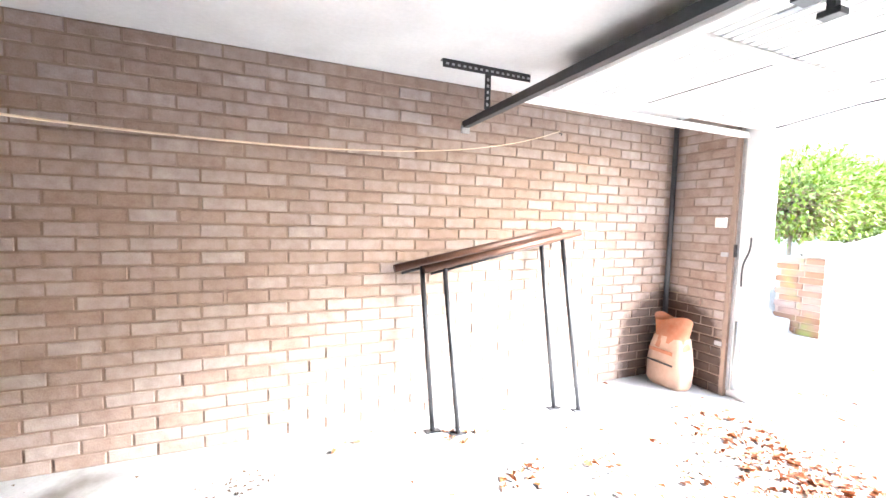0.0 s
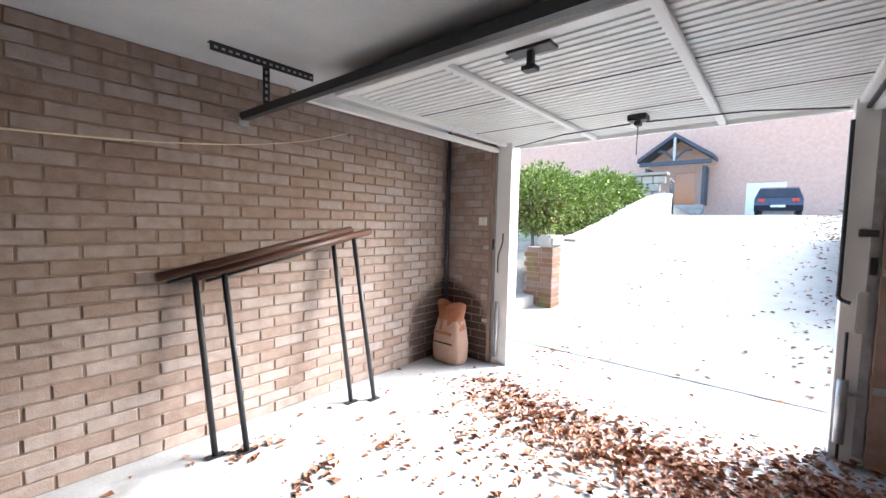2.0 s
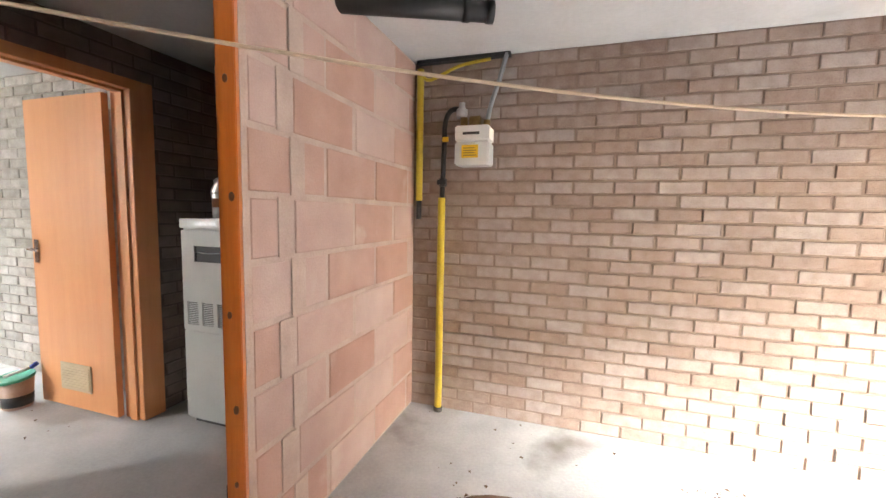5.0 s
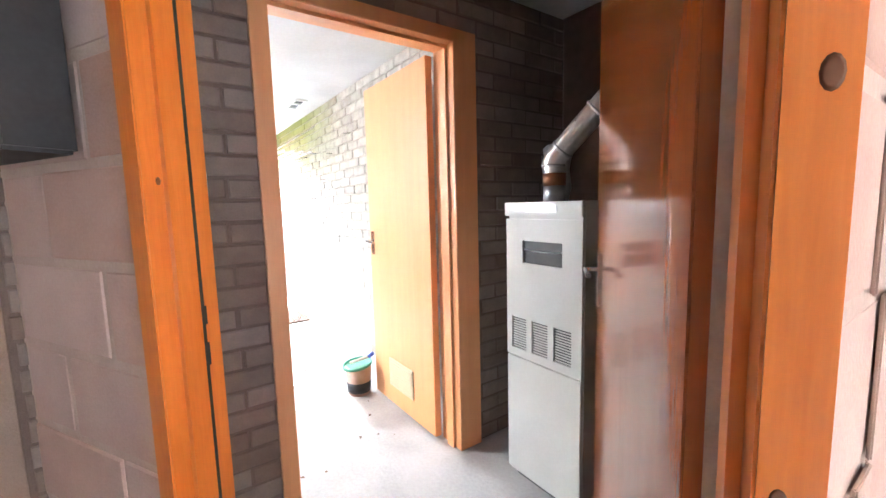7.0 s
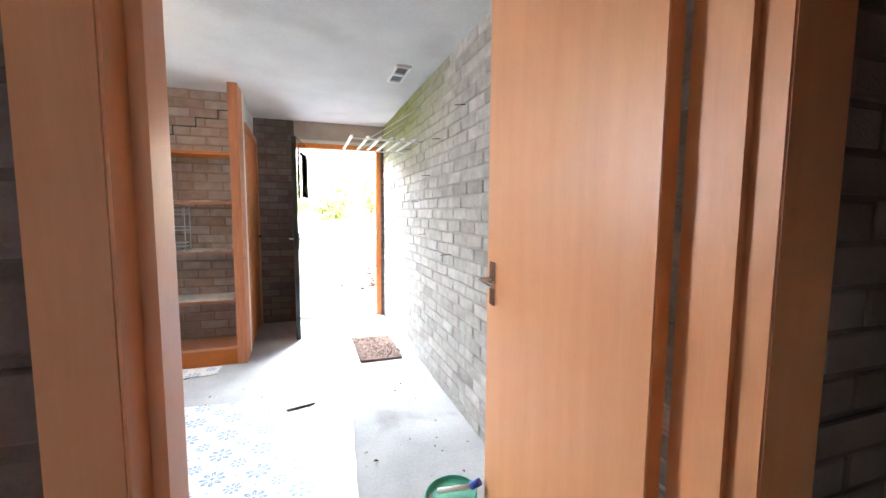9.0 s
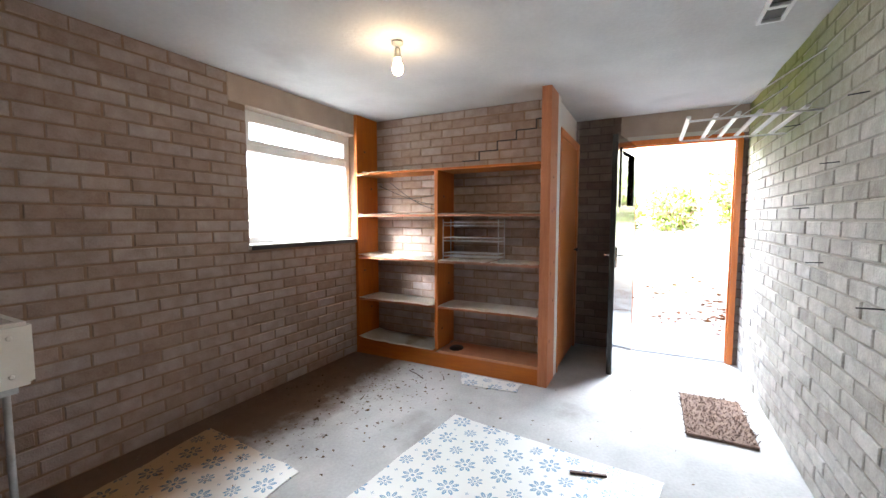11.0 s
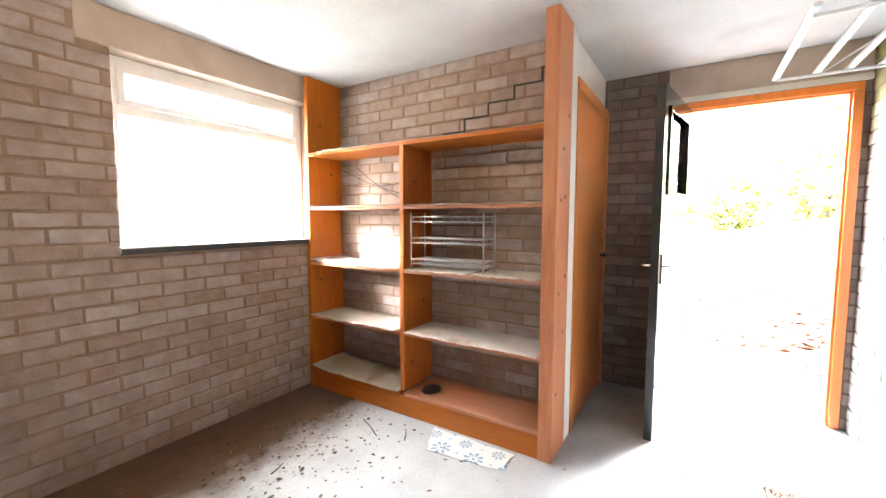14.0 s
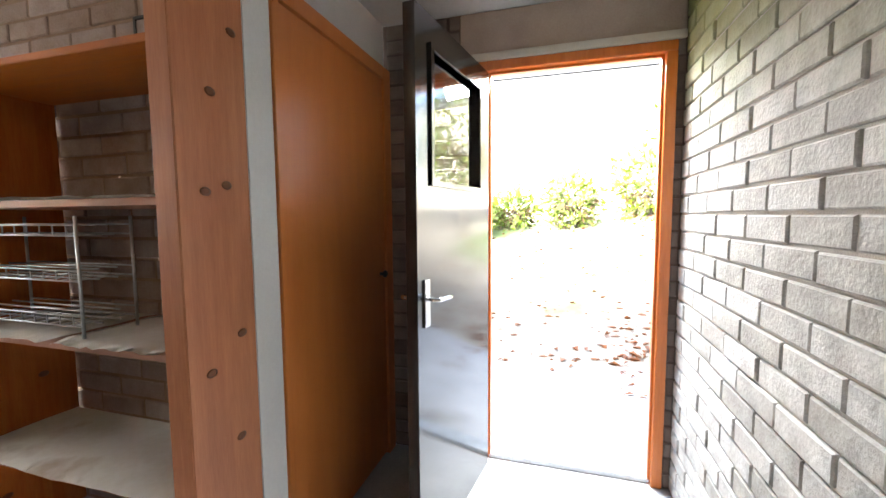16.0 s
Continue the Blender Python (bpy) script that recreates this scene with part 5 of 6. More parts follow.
sheet("vinyl_sheet", "large white vinyl sheet with blue flower medallions", [(-3.97, -2.39), (-3.81, -1.18), (-2.75, -1.26), (-2.9, -2.5)], 1)
sheet("vinyl_sheet", "soiled flowered vinyl sheet by the wall", [(-3.06, -2.84), (-3.12, -3.66), (-2.36, -3.56), (-2.3, -2.78)], 2)
sheet("vinyl_sheet", "small strip of flowered vinyl by the shelves", [(-4.655, -2.65), (-4.655, -2.135), (-4.49, -2.13), (-4.44, -2.56)], 3)
thing("stick", (-3.7, -1.5, 0.01), "short dark wooden stick on the vinyl", "stick", bm=turned(boxes((-0.09, 0.09, -0.008, 0.008, 0, 0.012), bevel=0.002), Matrix.Translation((-3.71, -1.51, 0.0075)) @ Matrix.Rotation(1.86, 4, "Z")), material=RAIL_WOOD)

for x, y, a, l in ((-4.45, -2.98, 1.1, 0.22), (-4.5, -2.75, 0.6, 0.12), (-3.9, -3.1, 0.3, 0.09)):
    thing("twig", (x, y, 0.004), "thin dark twig on the dusty concrete", "twig", "floor twigs", bm=turned(tubes((((-l / 2, 0, 0.004), (0, 0.006, 0.006), (l / 2, 0, 0.004)), 0.0035), sides=6), Matrix.Translation((x, y, 0.001)) @ Matrix.Rotation(a, 4, "Z")), material=RAIL_WOOD)
# water heater
hx0, hx1, hy = -2.275, -2.01, -3.69
wh = thing("water_heater", (-2.14, UY1, 1.32), "cream wall-mounted gas water heater with black flue", "water heater")
part("case", boxes((hx0, hx1, UY1 + 0.003, hy, 1.317, 1.86), bevel=0.006), HEATER, wh)
dial = part("dial", turned(lathe(((0.023, 0), (0.023, 0.012), (0.012, 0.014), (0.012, 0.022)), (0, 0, 0)), Matrix.Translation((hx0 + 0.07, hy, 1.443)) @ Matrix.Rotation(-math.pi / 2, 4, "X")), CHROME, wh, "chrome control dial")
part("dial_face", turned(lathe(((0.013, 0.0222), (0.011, 0.025)), (0, 0, 0)), Matrix.Translation((hx0 + 0.07, hy, 1.443)) @ Matrix.Rotation(-math.pi / 2, 4, "X")), BLACK_PLASTIC, dial)
for r0 in (0.026, 0.021):
    loop = [(-2.24 - r0 * math.sin(t) if s else -2.045 + r0 * math.sin(t), hy + 0.001, 1.443 + (r0 * math.cos(t) if not s else -r0 * math.cos(t))) for s in (0, 1) for t in [math.pi * k / 8 for k in range(9)]]
    part("panel_line", tubes((loop + loop[:1], 0.0012), sides=4), INK, wh)
part("maker_mark", boxes((-2.125, -2.06, hy + 0.0005, hy + 0.002, 1.438, 1.447)), INK, wh, "small dark maker's mark")
bm = bmesh.new()
v = [bm.verts.new(p) for p in ((hx0, hy + 0.0015, 1.86), (hx0 + 0.075, hy + 0.0015, 1.858), (hx0, hy + 0.0015, 1.745))]
bm.faces.new(v)
part("sticker", bm, WHITE_PLASTIC, wh, "corner warranty sticker")
bm = bmesh.new()
v = [bm.verts.new(p) for p in ((hx0, hy + 0.0025, 1.855), (hx0 + 0.03, hy + 0.0025, 1.855), (hx0, hy + 0.0025, 1.80))]
bm.faces.new(v)
part("sticker_print", bm, RED_PLASTIC, wh)
bm = bmesh.new()
v = [bm.verts.new(p) for p in ((hx0, hy + 0.0025, 1.79), (hx0 + 0.035, hy + 0.0025, 1.79), (hx0, hy + 0.0025, 1.748))]
bm.faces.new(v)
part("sticker_print", bm, BLUE_PLASTIC, wh)
part("flue", tubes((bend([(-2.13, -3.75, 1.86), (-2.13, -3.75, 2.0), (-2.12, -3.75, 2.05), (-2.07, -3.75, 2.06), (-1.853, -3.75, 2.06)], 6), 0.05), sides=16), BLACK_PLASTIC, wh, "black flue pipe")
part("base_pipe", tubes((bend([(-2.2, -3.75, 1.315), (-2.2, -3.75, 1.29), (-1.99, -3.77, 1.29), (-1.93, -3.78, 1.32), (-1.915, -3.79, 1.6), (-1.915, -3.79, 2.25)], 5), 0.009)), COPPER, wh, "copper supply pipe")
thing("copper_pipe", (-1.88, -3.78, 1.2), "tall tarnished copper water pipe", "pipe", bm=tubes((((-1.88, -3.785, 1.22), (-1.88, -3.785, H - 0.003)), 0.011)), material=COPPER)

# fireclay sink
sk = thing("sink", (-1.95, -3.53, 0), "white fireclay butler sink on steel legs", "sink")
kx0, kx1, ky0, ky1, kz0, kz1 = -2.235, -1.862, -3.80, -3.262, 0.695, 0.93
bm = bmesh.new()
box(bm, kx0, kx1, ky0, ky1, kz0, kz1, bevel=0.014)
top = [f for f in bm.faces if f.normal.z > 0.9 and f.calc_area() > 0.1]
r = bmesh.ops.inset_region(bm, faces=top, thickness=0.035)
r = bmesh.ops.extrude_face_region(bm, geom=top)
bmesh.ops.translate(bm, verts=[v for v in r["geom"] if isinstance(v, bmesh.types.BMVert)], vec=(0, 0, -0.2))
bmesh.ops.delete(bm, geom=top, context="FACES")
part("basin", bm, CERAMIC, sk)
for x, z in ((-2.17, 0.88), (-2.17, 0.74), (-1.91, 0.88), (-1.93, 0.74)):
    part("stud", turned(lathe(((0.009, 0), (0.009, 0.003), (0.005, 0.004)), (0, 0, 0), 12), Matrix.Translation((x, ky1, z)) @ Matrix.Rotation(-math.pi / 2, 4, "X")), CERAMIC, sk)
for x, y in ((-2.17, -3.33), (-2.15, -3.50)):
    part("leg", tubes((((x, y, 0.0), (x, y, 0.66)), 0.012)), GALV, sk)
    part("foot", tubes((((x, y, 0.0), (x, y, 0.008)), 0.028)), GALV, sk)
part("bracket", boxes((-2.2, -1.862, -3.345, -3.315, 0.66, 0.694), (-2.2, -2.17, -3.79, -3.345, 0.66, 0.694), (-1.9, -1.87, -3.79, -3.345, 0.66, 0.694), bevel=0.002), GALV, sk, "galvanised support bracket")
part("trap", tubes((bend([(-2.06, -3.53, 0.69), (-2.06, -3.53, 0.60), (-2.04, -3.53, 0.555), (-2.0, -3.53, 0.54), (-1.97, -3.53, 0.58), (-1.955, -3.54, 0.62), (-1.94, -3.6, 0.62), (-1.93, -3.805, 0.60)], 5), 0.024), sides=12), BLACK_PLASTIC, sk, "black waste trap")
for x in (-2.02, -1.95):
    tp = thing("tap", (x, UY1, 1.08), "tarnished brass bib tap on the wall", "tap", "sink taps")
    part("body", tubes((bend([(x, UY1, 1.09), (x, UY1 + 0.07, 1.09), (x, UY1 + 0.12, 1.085), (x, UY1 + 0.13, 1.05)], 4), 0.013)), BRASS, tp)
    part("spindle", tubes((((x, UY1 + 0.07, 1.09), (x, UY1 + 0.07, 1.15)), 0.010)), BRASS, tp)
    part("cross_head", tubes((((x - 0.035, UY1 + 0.07, 1.155), (x + 0.035, UY1 + 0.07, 1.155)), 0.007), (((x, UY1 + 0.04, 1.155), (x, UY1 + 0.10, 1.155)), 0.007)), BRASS, tp)
sv = thing("stop_valve", (-1.885, -3.72, 1.2), "stop valve with red lever handles", "valve")
part("valve_body", tubes((((-1.885, -3.785, 1.24), (-1.885, -3.70, 1.20)), 0.017), (((-1.885, -3.72, 1.06), (-1.885, -3.72, 1.21)), 0.014)), BRASS, sv)
part("lever", boxes((-1.985, -1.895, -3.745, -3.73, 1.265, 1.28), bevel=0.002), RED_PLASTIC, sv, "red lever")
part("lever", boxes((-1.915, -1.855, -3.70, -3.685, 1.15, 1.165), bevel=0.002), RED_PLASTIC, sv, "red lever")
part("coupling", tubes((((-1.885, -3.72, 1.03), (-1.885, -3.72, 1.11)), 0.019)), WHITE_PLASTIC, sv)
thing("drain_hose", (-1.885, -3.7, 1.03), "grey plastic hose drooping into the sink", "hose", bm=tubes((bend([(-1.885, -3.72, 1.05), (-1.890, -3.68, 0.93), (-1.945, -3.55, 0.90), (-2.0, -3.40, 0.915), (-2.09, -3.40, 0.94), (-2.15, -3.46, 0.94)], 8), 0.011), (bend([(-1.895, -3.70, 1.0), (-1.905, -3.60, 0.85), (-1.925, -3.55, 0.76)], 6), 0.011)), material=GREY_PLASTIC)
so = thing("socket_box", (-1.86, -3.0, 1.38), "white surface socket on the brick wall", "socket", bm=boxes((-1.885, -1.852, -3.08, -2.94, 1.33, 1.43), bevel=0.003), material=WHITE_PLASTIC)

# tub on the floor by the open door
tb = thing("plastic_tub", (-2.36, -0.94, 0), "open plastic tub with a green lid", "tub")
part("tub", lathe(((0.07, 0), (0.075, 0.01), (0.088, 0.19)), (-2.40, -0.95, 0.001)), BUCKET, tb, "printed clear tub, dark inside")
part("band", lathe(((0.0775, 0.02), (0.082, 0.09)), (-2.40, -0.95, 0.001)), DARK_STEEL, tb)
part("lid", turned(lathe(((0.098, 0), (0.10, 0.004), (0.10, 0.018), (0.094, 0.02), (0.09, 0.006)), (0, 0, 0)), Matrix.Translation((-2.40, -0.955, 0.193)) @ Matrix.Rotation(0.12, 4, "X")), GREEN_PLASTIC, tb, "green plastic lid")
br = thing("brush", (-2.38, -0.93, 0.21), "blue-handled brush lying on the tub", "brush")
part("handle", tubes((((-2.42, -1.0, 0.215), (-2.36, -0.89, 0.25)), 0.010)), WHITE_PLASTIC, br)
part("grip", tubes((((-2.36, -0.89, 0.25), (-2.34, -0.865, 0.275)), 0.014)), BLUE_PLASTIC, br)
# ---------- outside ----------
def smooth(a, b, v):
    s = min(1.0, max(0.0, (v - a) / (b - a)))
    return s * s * (3 - 2 * s)


def ground_height(x, y):
    if -6.2 < x < 5.6 and -3.9 < y < 0.2:
        return -0.14
    z = -0.02
    if x >= 5.4:
        z = -0.02 + 1.92 * smooth(5.0, 21, x)
        if y > 0.25 + 0.05 * (x - 7.5) and x > 7.4:
            z += 0.55 * smooth(0, 0.3, y - 0.25 - 0.05 * (x - 7.5))
    elif x < -6.1:
        z = -0.03 + 1.15 * smooth(-7.2, -11.5, x) + 0.35 * smooth(-1.0, 0.6, y) * smooth(-6.3, -7.5, x)
        z += 0.05 * noise.noise(Vector((x * 1.7, y * 1.7, 0)))
    return z


def axis(near0, near1, step, far):
    v = [near0 + step * i for i in range(int((near1 - near0) / step) + 1)]
    d, lo, hi = step, near0, near1
    left, right = [], []
    while hi < far:
        d *= 1.35
        lo, hi = lo - d, hi + d
        left.append(lo)
        right.append(hi)
    return left[::-1] + v + right


xs, ys = axis(-14, 32, 0.4, 700), axis(-8, 8, 0.3, 700)
verts = [(x, y, ground_height(x, y)) for x in xs for y in ys]
faces = [(i * len(ys) + j, (i + 1) * len(ys) + j, (i + 1) * len(ys) + j + 1, i * len(ys) + j + 1) for i in range(len(xs) - 1) for j in range(len(ys) - 1)]
me = bpy.data.meshes.new("ground")
me.from_pydata(verts, [], faces)
me.materials.append(SOIL)
for p in me.polygons:
    p.use_smooth = True
tagged(new("ground", me), "leaf-littered garden soil and banks", "ground", kind="structure")


def strip(name, x0, x1, y_of, material, label, lift, category):
    n = 60
    v, f = [], []
    for i in range(n + 1):
        x = x0 + (x1 - x0) * i / n
        a, b = y_of(x)
        for k in range(7):
            y = a + (b - a) * k / 6
            v.append((x, y, max(0.0, -0.02 + 1.92 * smooth(5.0, 21, x)) + lift if x > 0 else max(-0.02, ground_height(x, y)) + lift))
    for i in range(n):
        for k in range(6):
            q = i * 7 + k
            f.append((q, q + 7, q + 8, q + 1))
    m = bpy.data.meshes.new(name)
    m.from_pydata(v, [], f)
    m.materials.append(material)
    return tagged(new(name, m), label, category, kind="structure")


strip("apron", 5.44, 6.12, lambda x: (-3.9, -0.05), CONCRETE, "pale concrete apron before the garage", 0.004, "apron")
strip("road", 6.08, 30, lambda x: (-3.6 - 0.06 * (x - 5), -0.05 + 0.055 * (x - 7.5)), ASPHALT, "pale worn driveway sloping up from the garage", 0.012, "driveway")
strip("pavement", -6.08, -7.4, lambda x: (-2.5, 0.4), CONCRETE, "concrete path outside the back door", 0.012, "path")

# garden wall, pier and steps beside the drive
gw = thing("garden_wall", (13, 0.3, 0.4), "low cream rendered garden wall with stone coping", "garden wall")
bm, bc = bmesh.new(), bmesh.new()
n = 24
for i in range(n):
    xa, xb = 7.9 + 12.2 * i / n, 7.9 + 12.2 * (i + 1) / n
    ya = 0.02 + 0.055 * ((xa + xb) / 2 - 7.5)
    za = ground_height((xa + xb) / 2, -1)
    ga, gb = ground_height(xa, -1), ground_height(xb, -1)
    box(bm, xa, xb + 0.002, ya, ya + 0.25, za - 0.3, za + 0.78)
    box(bc, xa + 0.01, xb - 0.01, ya - 0.03, ya + 0.3, za + 0.70, za + 0.84 + 0.05 * noise.noise(Vector((i * 1.7, 0, 0))))
    for mesh in (bm, bc):
        mesh.verts.ensure_lookup_table()
        for v in mesh.verts[-8:]:
            v.co.z += (ga if v.co.x < (xa + xb) / 2 else gb) - za
part("wall", bm, RENDER_WALL, gw)
part("coping", bc, STONE, gw, "rough stone coping")
pr = thing("brick_pier", (7.7, 0.1, 0), "mossy red brick pier at the end of the garden wall", "pier")
k = 0
for r in range(13):
    for c in range(2):
        part("brick", boxes((7.56, 7.86, -0.12 + c * 0.24 - (0.0 if r % 2 else 0.05) * c, 0.105 + c * 0.24 - (0.0 if r % 2 else 0.05) * c - (0.0 if c else (0.0 if r % 2 else 0.05)), 0.06 + r * 0.075, 0.125 + r * 0.075), bevel=0.004), MOSSY, pr)
part("core", boxes((7.57, 7.85, -0.11, 0.33, 0.0, 1.03)), MORTAR, pr)
part("cap", boxes((7.5, 7.95, -0.14, 0.12, 1.04, 1.22), bevel=0.04), STONE, pr, "pale stone block")
st = thing("garden_steps", (6.9, 0.4, 0), "grey stone garden steps beside the garage", "steps")
for i in range(3):
    part("step", boxes((5.9, 7.55, -0.15 + i * 0.3, 0.2 + i * 0.3, 0.0, 0.13 + i * 0.17), bevel=0.01), STONE, st)


def foliage(name, label, blobs, count, material, seed, size=(0.04, 0.1), category="hedge", second=None):
    """Limbs and a crown of many small leaf blades with gaps."""
    rng = random.Random(seed)
    c0 = blobs[0]
    ob = thing(name, (c0[0], c0[1], ground_height(c0[0], c0[1])), label, category)
    for x, y, z, r in blobs:
        limbs = bmesh.new()
        g = ground_height(x, y) - 0.1
        tube(limbs, [(x, y, g), (x + rng.uniform(-0.1, 0.1), y, (g + z) / 2), (x, y, z)], 0.04, 7, True, 0.012)
        for _ in range(7):
            d = Vector((rng.gauss(0, 1), rng.gauss(0, 1), rng.gauss(0.2, 0.7))).normalized() * r * 0.9
            tube(limbs, [(x, y, z - r * 0.3), Vector((x, y, z)) + d * 0.6, Vector((x, y, z)) + d], 0.014, 5, True, 0.004)
        part("trunk", limbs, BARK, ob)
    for tag, mt, share in (("crown", material, 1.0), ("inner_crown", second, 0.6)):
        if mt is None:
            continue
        v, f = [], []
        for _ in range(int(count * share)):
            x, y, z, r = rng.choice(blobs)
            d = Vector((rng.gauss(0, 1), rng.gauss(0, 1), rng.gauss(0, 1))).normalized()
            q = rng.uniform(0.55, 1.08) if tag == "crown" else rng.uniform(0.3, 0.9)
            wob = 1 + 0.28 * noise.noise(d * 2.6 + Vector((x, y, z)))
            p = Vector((x, y, z)) + d * r * q * wob
            if tag == "inner_crown" and d.z > 0.25:
                continue
            s = rng.uniform(*size)
            a = (d + Vector((rng.gauss(0, 0.6), rng.gauss(0, 0.6), rng.gauss(0, 0.6)))).normalized()
            b = a.cross(Vector((rng.gauss(0, 1), rng.gauss(0, 1), rng.gauss(0, 1)))).normalized()
            k = len(v)
            v += [p - a * s * 0.4, p + b * s * 0.3 + a * 0.1 * s, p + a * s, p - b * s * 0.3 + a * 0.1 * s]
            f.append((k, k + 1, k + 2, k + 3))
        m = bpy.data.meshes.new(tag)
        m.from_pydata(v, [], f)
        m.materials.append(mt)
        o = new(tag, m)
        o.parent = ob
        o.matrix_parent_inverse = ob.matrix_basis.inverted()
    return ob


foliage("hedge", "bushy green conifer hedge, brown underneath", [(8.6, 0.75, 1.75, 0.6), (9.2, 0.85, 1.9, 0.62), (9.9, 0.9, 1.85, 0.6), (10.8, 1.0, 1.8, 0.6), (11.8, 1.1, 1.9, 0.62)], 26000, HEDGE, 11, (0.03, 0.07), second=HEDGE_BROWN)
foliage("shrub", "pale green shrubs behind the garden wall", [(13, 1.4, 2.1, 0.7), (14.5, 1.5, 2.3, 0.75), (16, 1.7, 2.4, 0.7), (17.5, 1.8, 2.5, 0.7)], 5000, HEDGE, 12, (0.07, 0.16), "shrub")
foliage("shrub", "bare twiggy bush at the drive edge", [(11.0, -4.4, 1.3, 0.8), (12.5, -4.5, 1.6, 0.9), (14.5, -4.7, 1.9, 0.9), (9.5, -4.5, 0.7, 0.6)], 5200, HEDGE_BROWN, 13, (0.06, 0.14), "shrub", HEDGE)
foliage("shrub", "green shrubs on the garden bank", [(-10.4, -2.6, 1.3, 0.5), (-11.2, -1.9, 1.35, 0.45), (-11.0, -0.9, 1.5, 0.5), (-10.6, 0.2, 1.7, 0.6), (-9.6, 0.9, 2.4, 0.8)], 6500, HEDGE, 14, (0.04, 0.1), "shrub", HEDGE_BROWN)
litter("bank_leaves", "fallen leaves and rubble on the garden bank", ((160, lambda r: (lambda x, y: (x, y, ground_height(x, y)))(r.gauss(-7.7, 0.5), r.gauss(-0.45, 0.22))), (500, lambda r: (lambda x, y: (x, y, ground_height(x, y)))(r.uniform(-11, -7), r.uniform(-3, 1)))), LEAF, 15, (0.04, 0.1))
litter("drive_leaves", "scattered leaves and twigs on the driveway", ((900, lambda r: (lambda x: (x, -3.2 - 0.05 * (x - 6) + r.gauss(0, 0.3), max(0, -0.02 + 1.92 * smooth(5.0, 21, x)) + 0.012))(r.uniform(6, 20))), (120, lambda r: (lambda x: (x, r.uniform(-3.2, -0.3), max(0, -0.02 + 1.92 * smooth(5.0, 21, x)) + 0.012))(r.uniform(5.6, 14)))), LEAF, 16)

# house across the top of the drive
hs = thing("house", (33, 0, 1.9), "pale red brick house with a gabled timber porch", "house")
bz = 1.9
part("wall", turned(slab(bmesh.new(), 26, 8.5, 0, 0.3, ((11.4, 12.6, 0.9, 3.0), (15.2, 17.0, 0.2, 2.2), (21.5, 22.3, 4.2, 5.2), (22.7, 23.9, 4.2, 5.2))), Matrix(((0, 1, 0, 31.6), (-1, 0, 0, 14.2), (0, 0, 1, bz), (0, 0, 0, 1)))), RED_BRICK, hs)
part("roof", boxes((31.3, 40, -12.2, 14.6, bz + 8.5, bz + 8.8)), SLATE, hs)
for y0, y1, z0, z1 in ((-2.8, -1.0, 0.2, 2.2), (-8.1, -7.3, 4.2, 5.2), (-9.7, -8.5, 4.2, 5.2)):
    w = part("window", boxes((31.66, 31.72, y0, y1, bz + z0, bz + z1)), DARK_GLASS if z0 > 1 else WHITE_PAINT, hs)
    part("frame", boxes((31.58, 31.655, y0, y0 + 0.08, bz + z0, bz + z1), (31.58, 31.655, y1 - 0.08, y1, bz + z0, bz + z1), (31.58, 31.655, (y0 + y1) / 2 - 0.04, (y0 + y1) / 2 + 0.04, bz + z0, bz + z1), (31.58, 31.655, y0 + 0.08, y1 - 0.08, bz + z0, bz + z0 + 0.08)), WHITE_PAINT, w)
    part("sill", boxes((31.5, 31.65, y0 - 0.1, y1 + 0.1, bz + z0 - 0.1, bz + z0)), STONE, w)
part("door", boxes((31.7, 31.76, 1.6, 2.8, bz + 0.9, bz + 3.0)), VARNISH, hs, "brown front door")
po = part("porch", boxes((30.0, 31.5, 0.9, 1.05, bz + 0.9, bz + 3.2)), BLUE_TIMBER, hs)
part("post", boxes((30.0, 31.5, 4.0, 4.15, bz + 0.9, bz + 3.2)), BLUE_TIMBER, po)
bm = bmesh.new()
for s in (-1, 1):
    a, b = (2.52, bz + 5.0), (2.52 + s * 2.05, bz + 3.55)
    vv = [bm.verts.new((x, y, z + dz)) for x in (29.7, 31.55) for (y, z) in (a, b) for dz in (0, 0.22)]
    for q in ((0, 1, 3, 2), (4, 6, 7, 5), (0, 4, 5, 1), (2, 3, 7, 6), (0, 2, 6, 4), (1, 5, 7, 3)):
        bm.faces.new([vv[i] for i in q])
part("porch_roof", bm, BLUE_TIMBER, po)
part("tie_beam", boxes((29.8, 29.95, 0.6, 4.45, bz + 3.3, bz + 3.55)), BLUE_TIMBER, po)
part("king_post", boxes((29.8, 29.95, 2.45, 2.59, bz + 3.56, bz + 4.95)), GREY_STEEL, po)
part("brace", tubes((bend([(29.87, 2.5, bz + 3.6), (29.87, 2.0, bz + 4.1), (29.87, 1.6, bz + 4.15)], 4), 0.07), (bend([(29.87, 2.5, bz + 3.6), (29.87, 3.0, bz + 4.1), (29.87, 3.4, bz + 4.15)], 4), 0.07)), BLUE_TIMBER, po)
for i in range(5):
    part("step", boxes((30.0 - i * 0.3, 30.3 - i * 0.3, 0.9, 4.1, bz - 0.1, bz + 0.9 - i * 0.18)), STONE, hs)
gt = thing("stone_wall", (21, 2.5, 1.9), "dry stone boundary wall with a flat coping", "garden wall")
for i in range(10):
    for j in range(5):
        part("stone", boxes((20.6 + 0.03 * ((i * 7 + j) % 3), 21.0, 1.1 + i * 0.45 + (0.2 if j % 2 else 0), 1.53 + i * 0.45 + (0.2 if j % 2 else 0), 1.9 + j * 0.33, 2.21 + j * 0.33), bevel=0.03), STONE, gt)
part("coping", boxes((20.5, 21.1, 1.0, 5.8, 3.56, 3.68), bevel=0.02), STONE, gt)
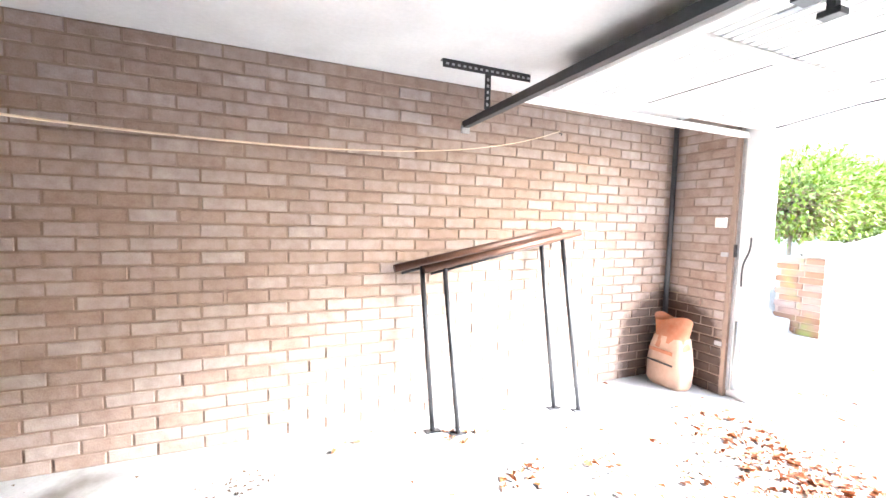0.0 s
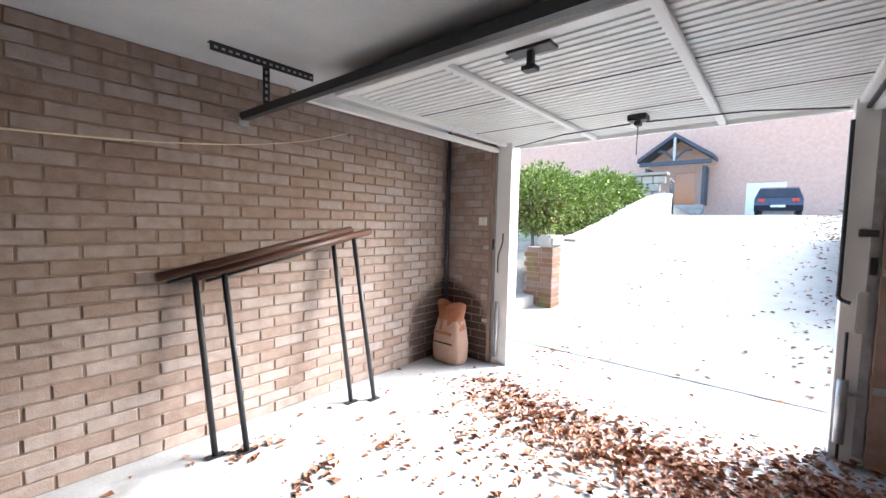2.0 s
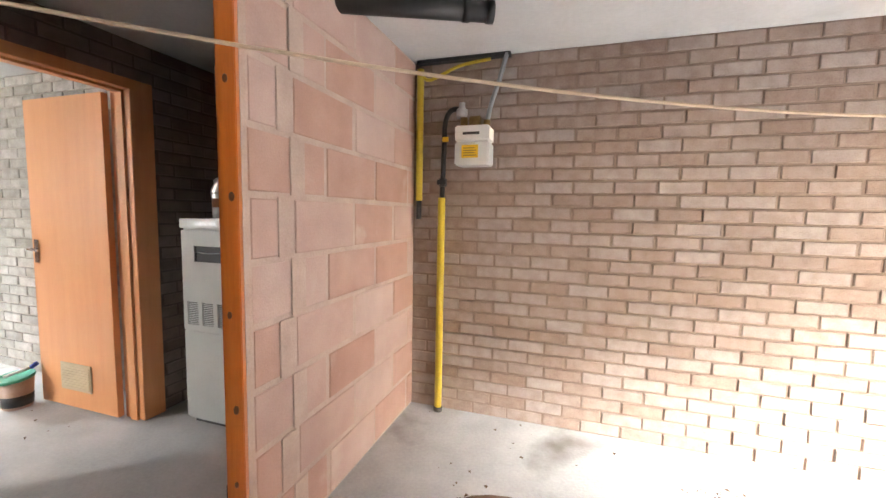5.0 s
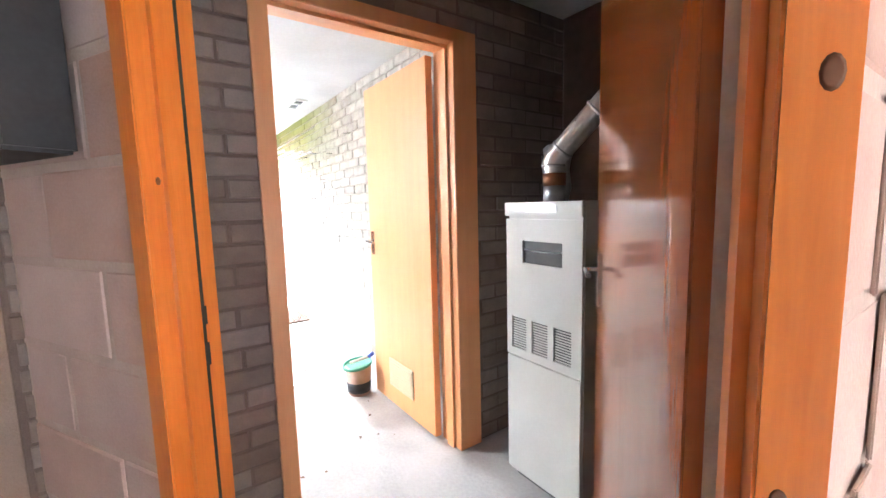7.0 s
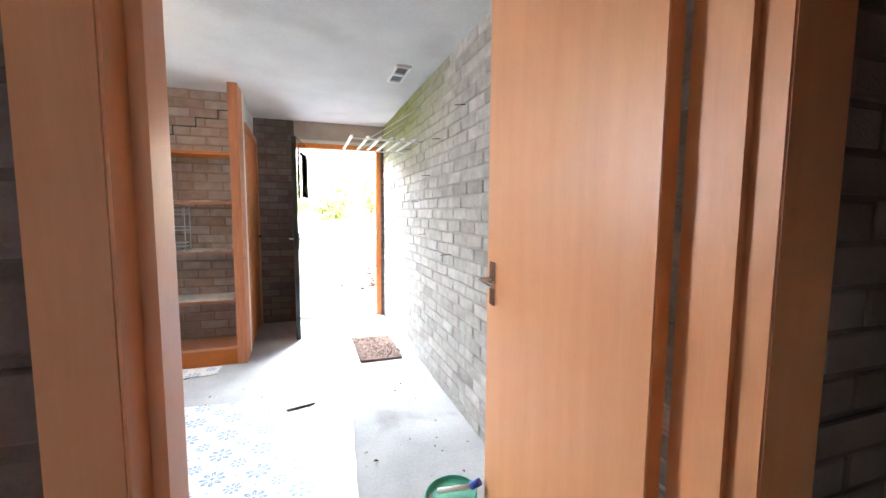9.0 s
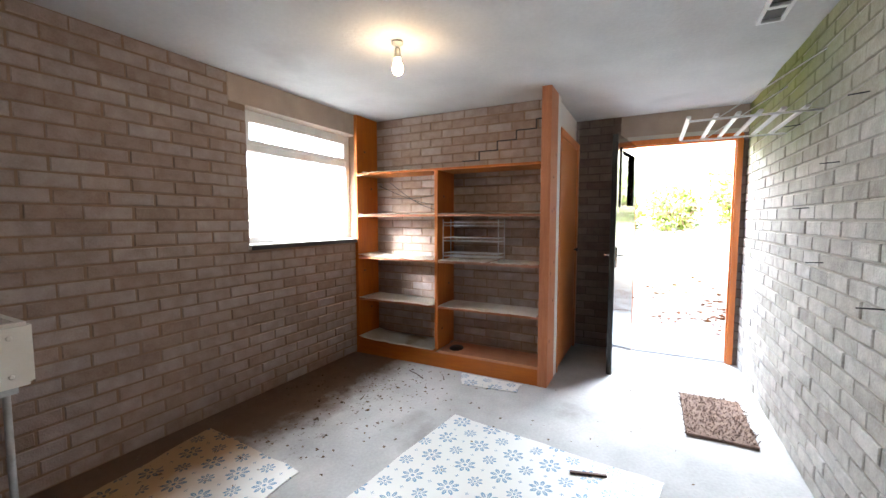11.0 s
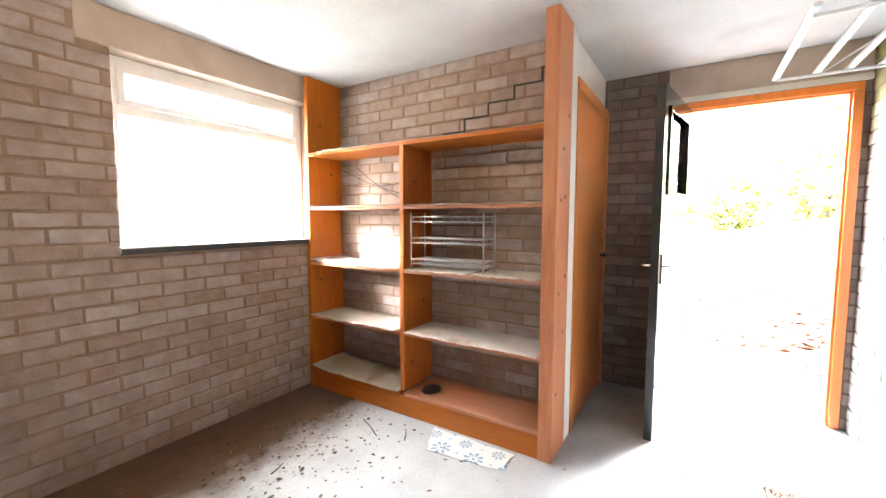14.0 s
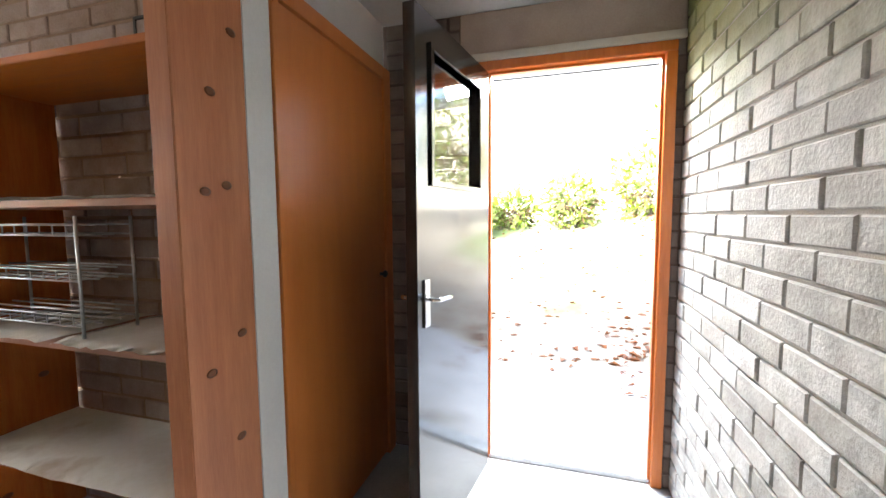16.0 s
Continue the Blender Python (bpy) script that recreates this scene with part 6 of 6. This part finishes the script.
ig = thing("iron_gate", (20.5, 0.7, 1.9), "dark iron gate standing open", "gate")
for i in range(8):
    part("bar", tubes((((20.4 + i * 0.12, 0.85, 1.95), (20.4 + i * 0.12, 0.85, 3.4)), 0.012), sides=6), DARK_STEEL, ig)
part("rail", boxes((20.38, 21.3, 0.835, 0.865, 2.1, 2.13), (20.38, 21.3, 0.835, 0.865, 3.2, 3.23)), DARK_STEEL, ig)

# parked car
cr = thing("car", (27.5, -2.5, 1.9), "dark blue parked hatchback seen from behind", "car")
cw, cz = 0.86, 1.9
side = ((25.6, 0.35), (25.55, 0.6), (25.62, 0.92), (25.95, 1.38), (26.3, 1.47), (27.6, 1.45), (28.5, 1.0), (29.5, 0.85), (29.65, 0.6), (29.6, 0.3))
bm = bmesh.new()
rows = []
for y, k in ((-cw, 0.0), (-cw * 0.97, 1.0), (cw * 0.97, 1.0), (cw, 0.0)):
    rows.append([bm.verts.new((x, -2.52 + y * (0.82 if z > 1.1 else 1.0), cz + z - (0.03 * (1 - k)))) for x, z in side])
for p, q in zip(rows, rows[1:]):
    for i in range(len(side)):
        j = (i + 1) % len(side)
        bm.faces.new((p[i], p[j], q[j], q[i]))
bm.faces.new(rows[0])
bm.faces.new(rows[-1][::-1])
part("body", bm, CAR_PAINT, cr)
bm = bmesh.new()
bm.faces.new([bm.verts.new(p) for p in ((25.64, -3.15, cz + 0.97), (25.64, -1.89, cz + 0.97), (25.92, -1.98, cz + 1.36), (25.92, -3.06, cz + 1.36))])
part("rear_window", bm, DARK_GLASS, cr)
part("number_plate", boxes((25.53, 25.548, -2.78, -2.26, cz + 0.5, cz + 0.61)), WHITE_PLASTIC, cr)
for y in (-3.25, -2.05):
    part("tail_light", boxes((25.54, 25.62, y, y + 0.26, cz + 0.75, cz + 0.9), bevel=0.02), RED_PLASTIC, cr)
for x in (26.3, 28.9):
    for y in (-3.36, -1.88):
        w = part("wheel", tubes((((x, y, cz + 0.32), (x, y + 0.2, cz + 0.32)), 0.32), sides=20), RUBBER, cr)
        part("rim", tubes((((x, y - 0.005, cz + 0.32), (x, y + 0.205, cz + 0.32)), 0.2), sides=14), GALV, w)
nb = thing("neighbour_house", (-26, -2, 0), "pale rendered house beyond the garden", "house")
part("wall", turned(slab(bmesh.new(), 30, 7.0, 0, 0.3, ()), Matrix(((0, -1, 0, -24), (1, 0, 0, -17), (0, 0, 1, 0.8), (0, 0, 0, 1)))), RENDER_WALL, nb)
part("gutter", boxes((-23.98, -23.8, -17, 13, 7.6, 7.75)), GREY_PLASTIC, nb)
part("roof", boxes((-33, -23.7, -17.3, 13.3, 7.8, 8.0)), SLATE, nb)
# ---------- masonry pieces ----------
for row in WALLS_TO_LAY:
    lay_pieces(*row)
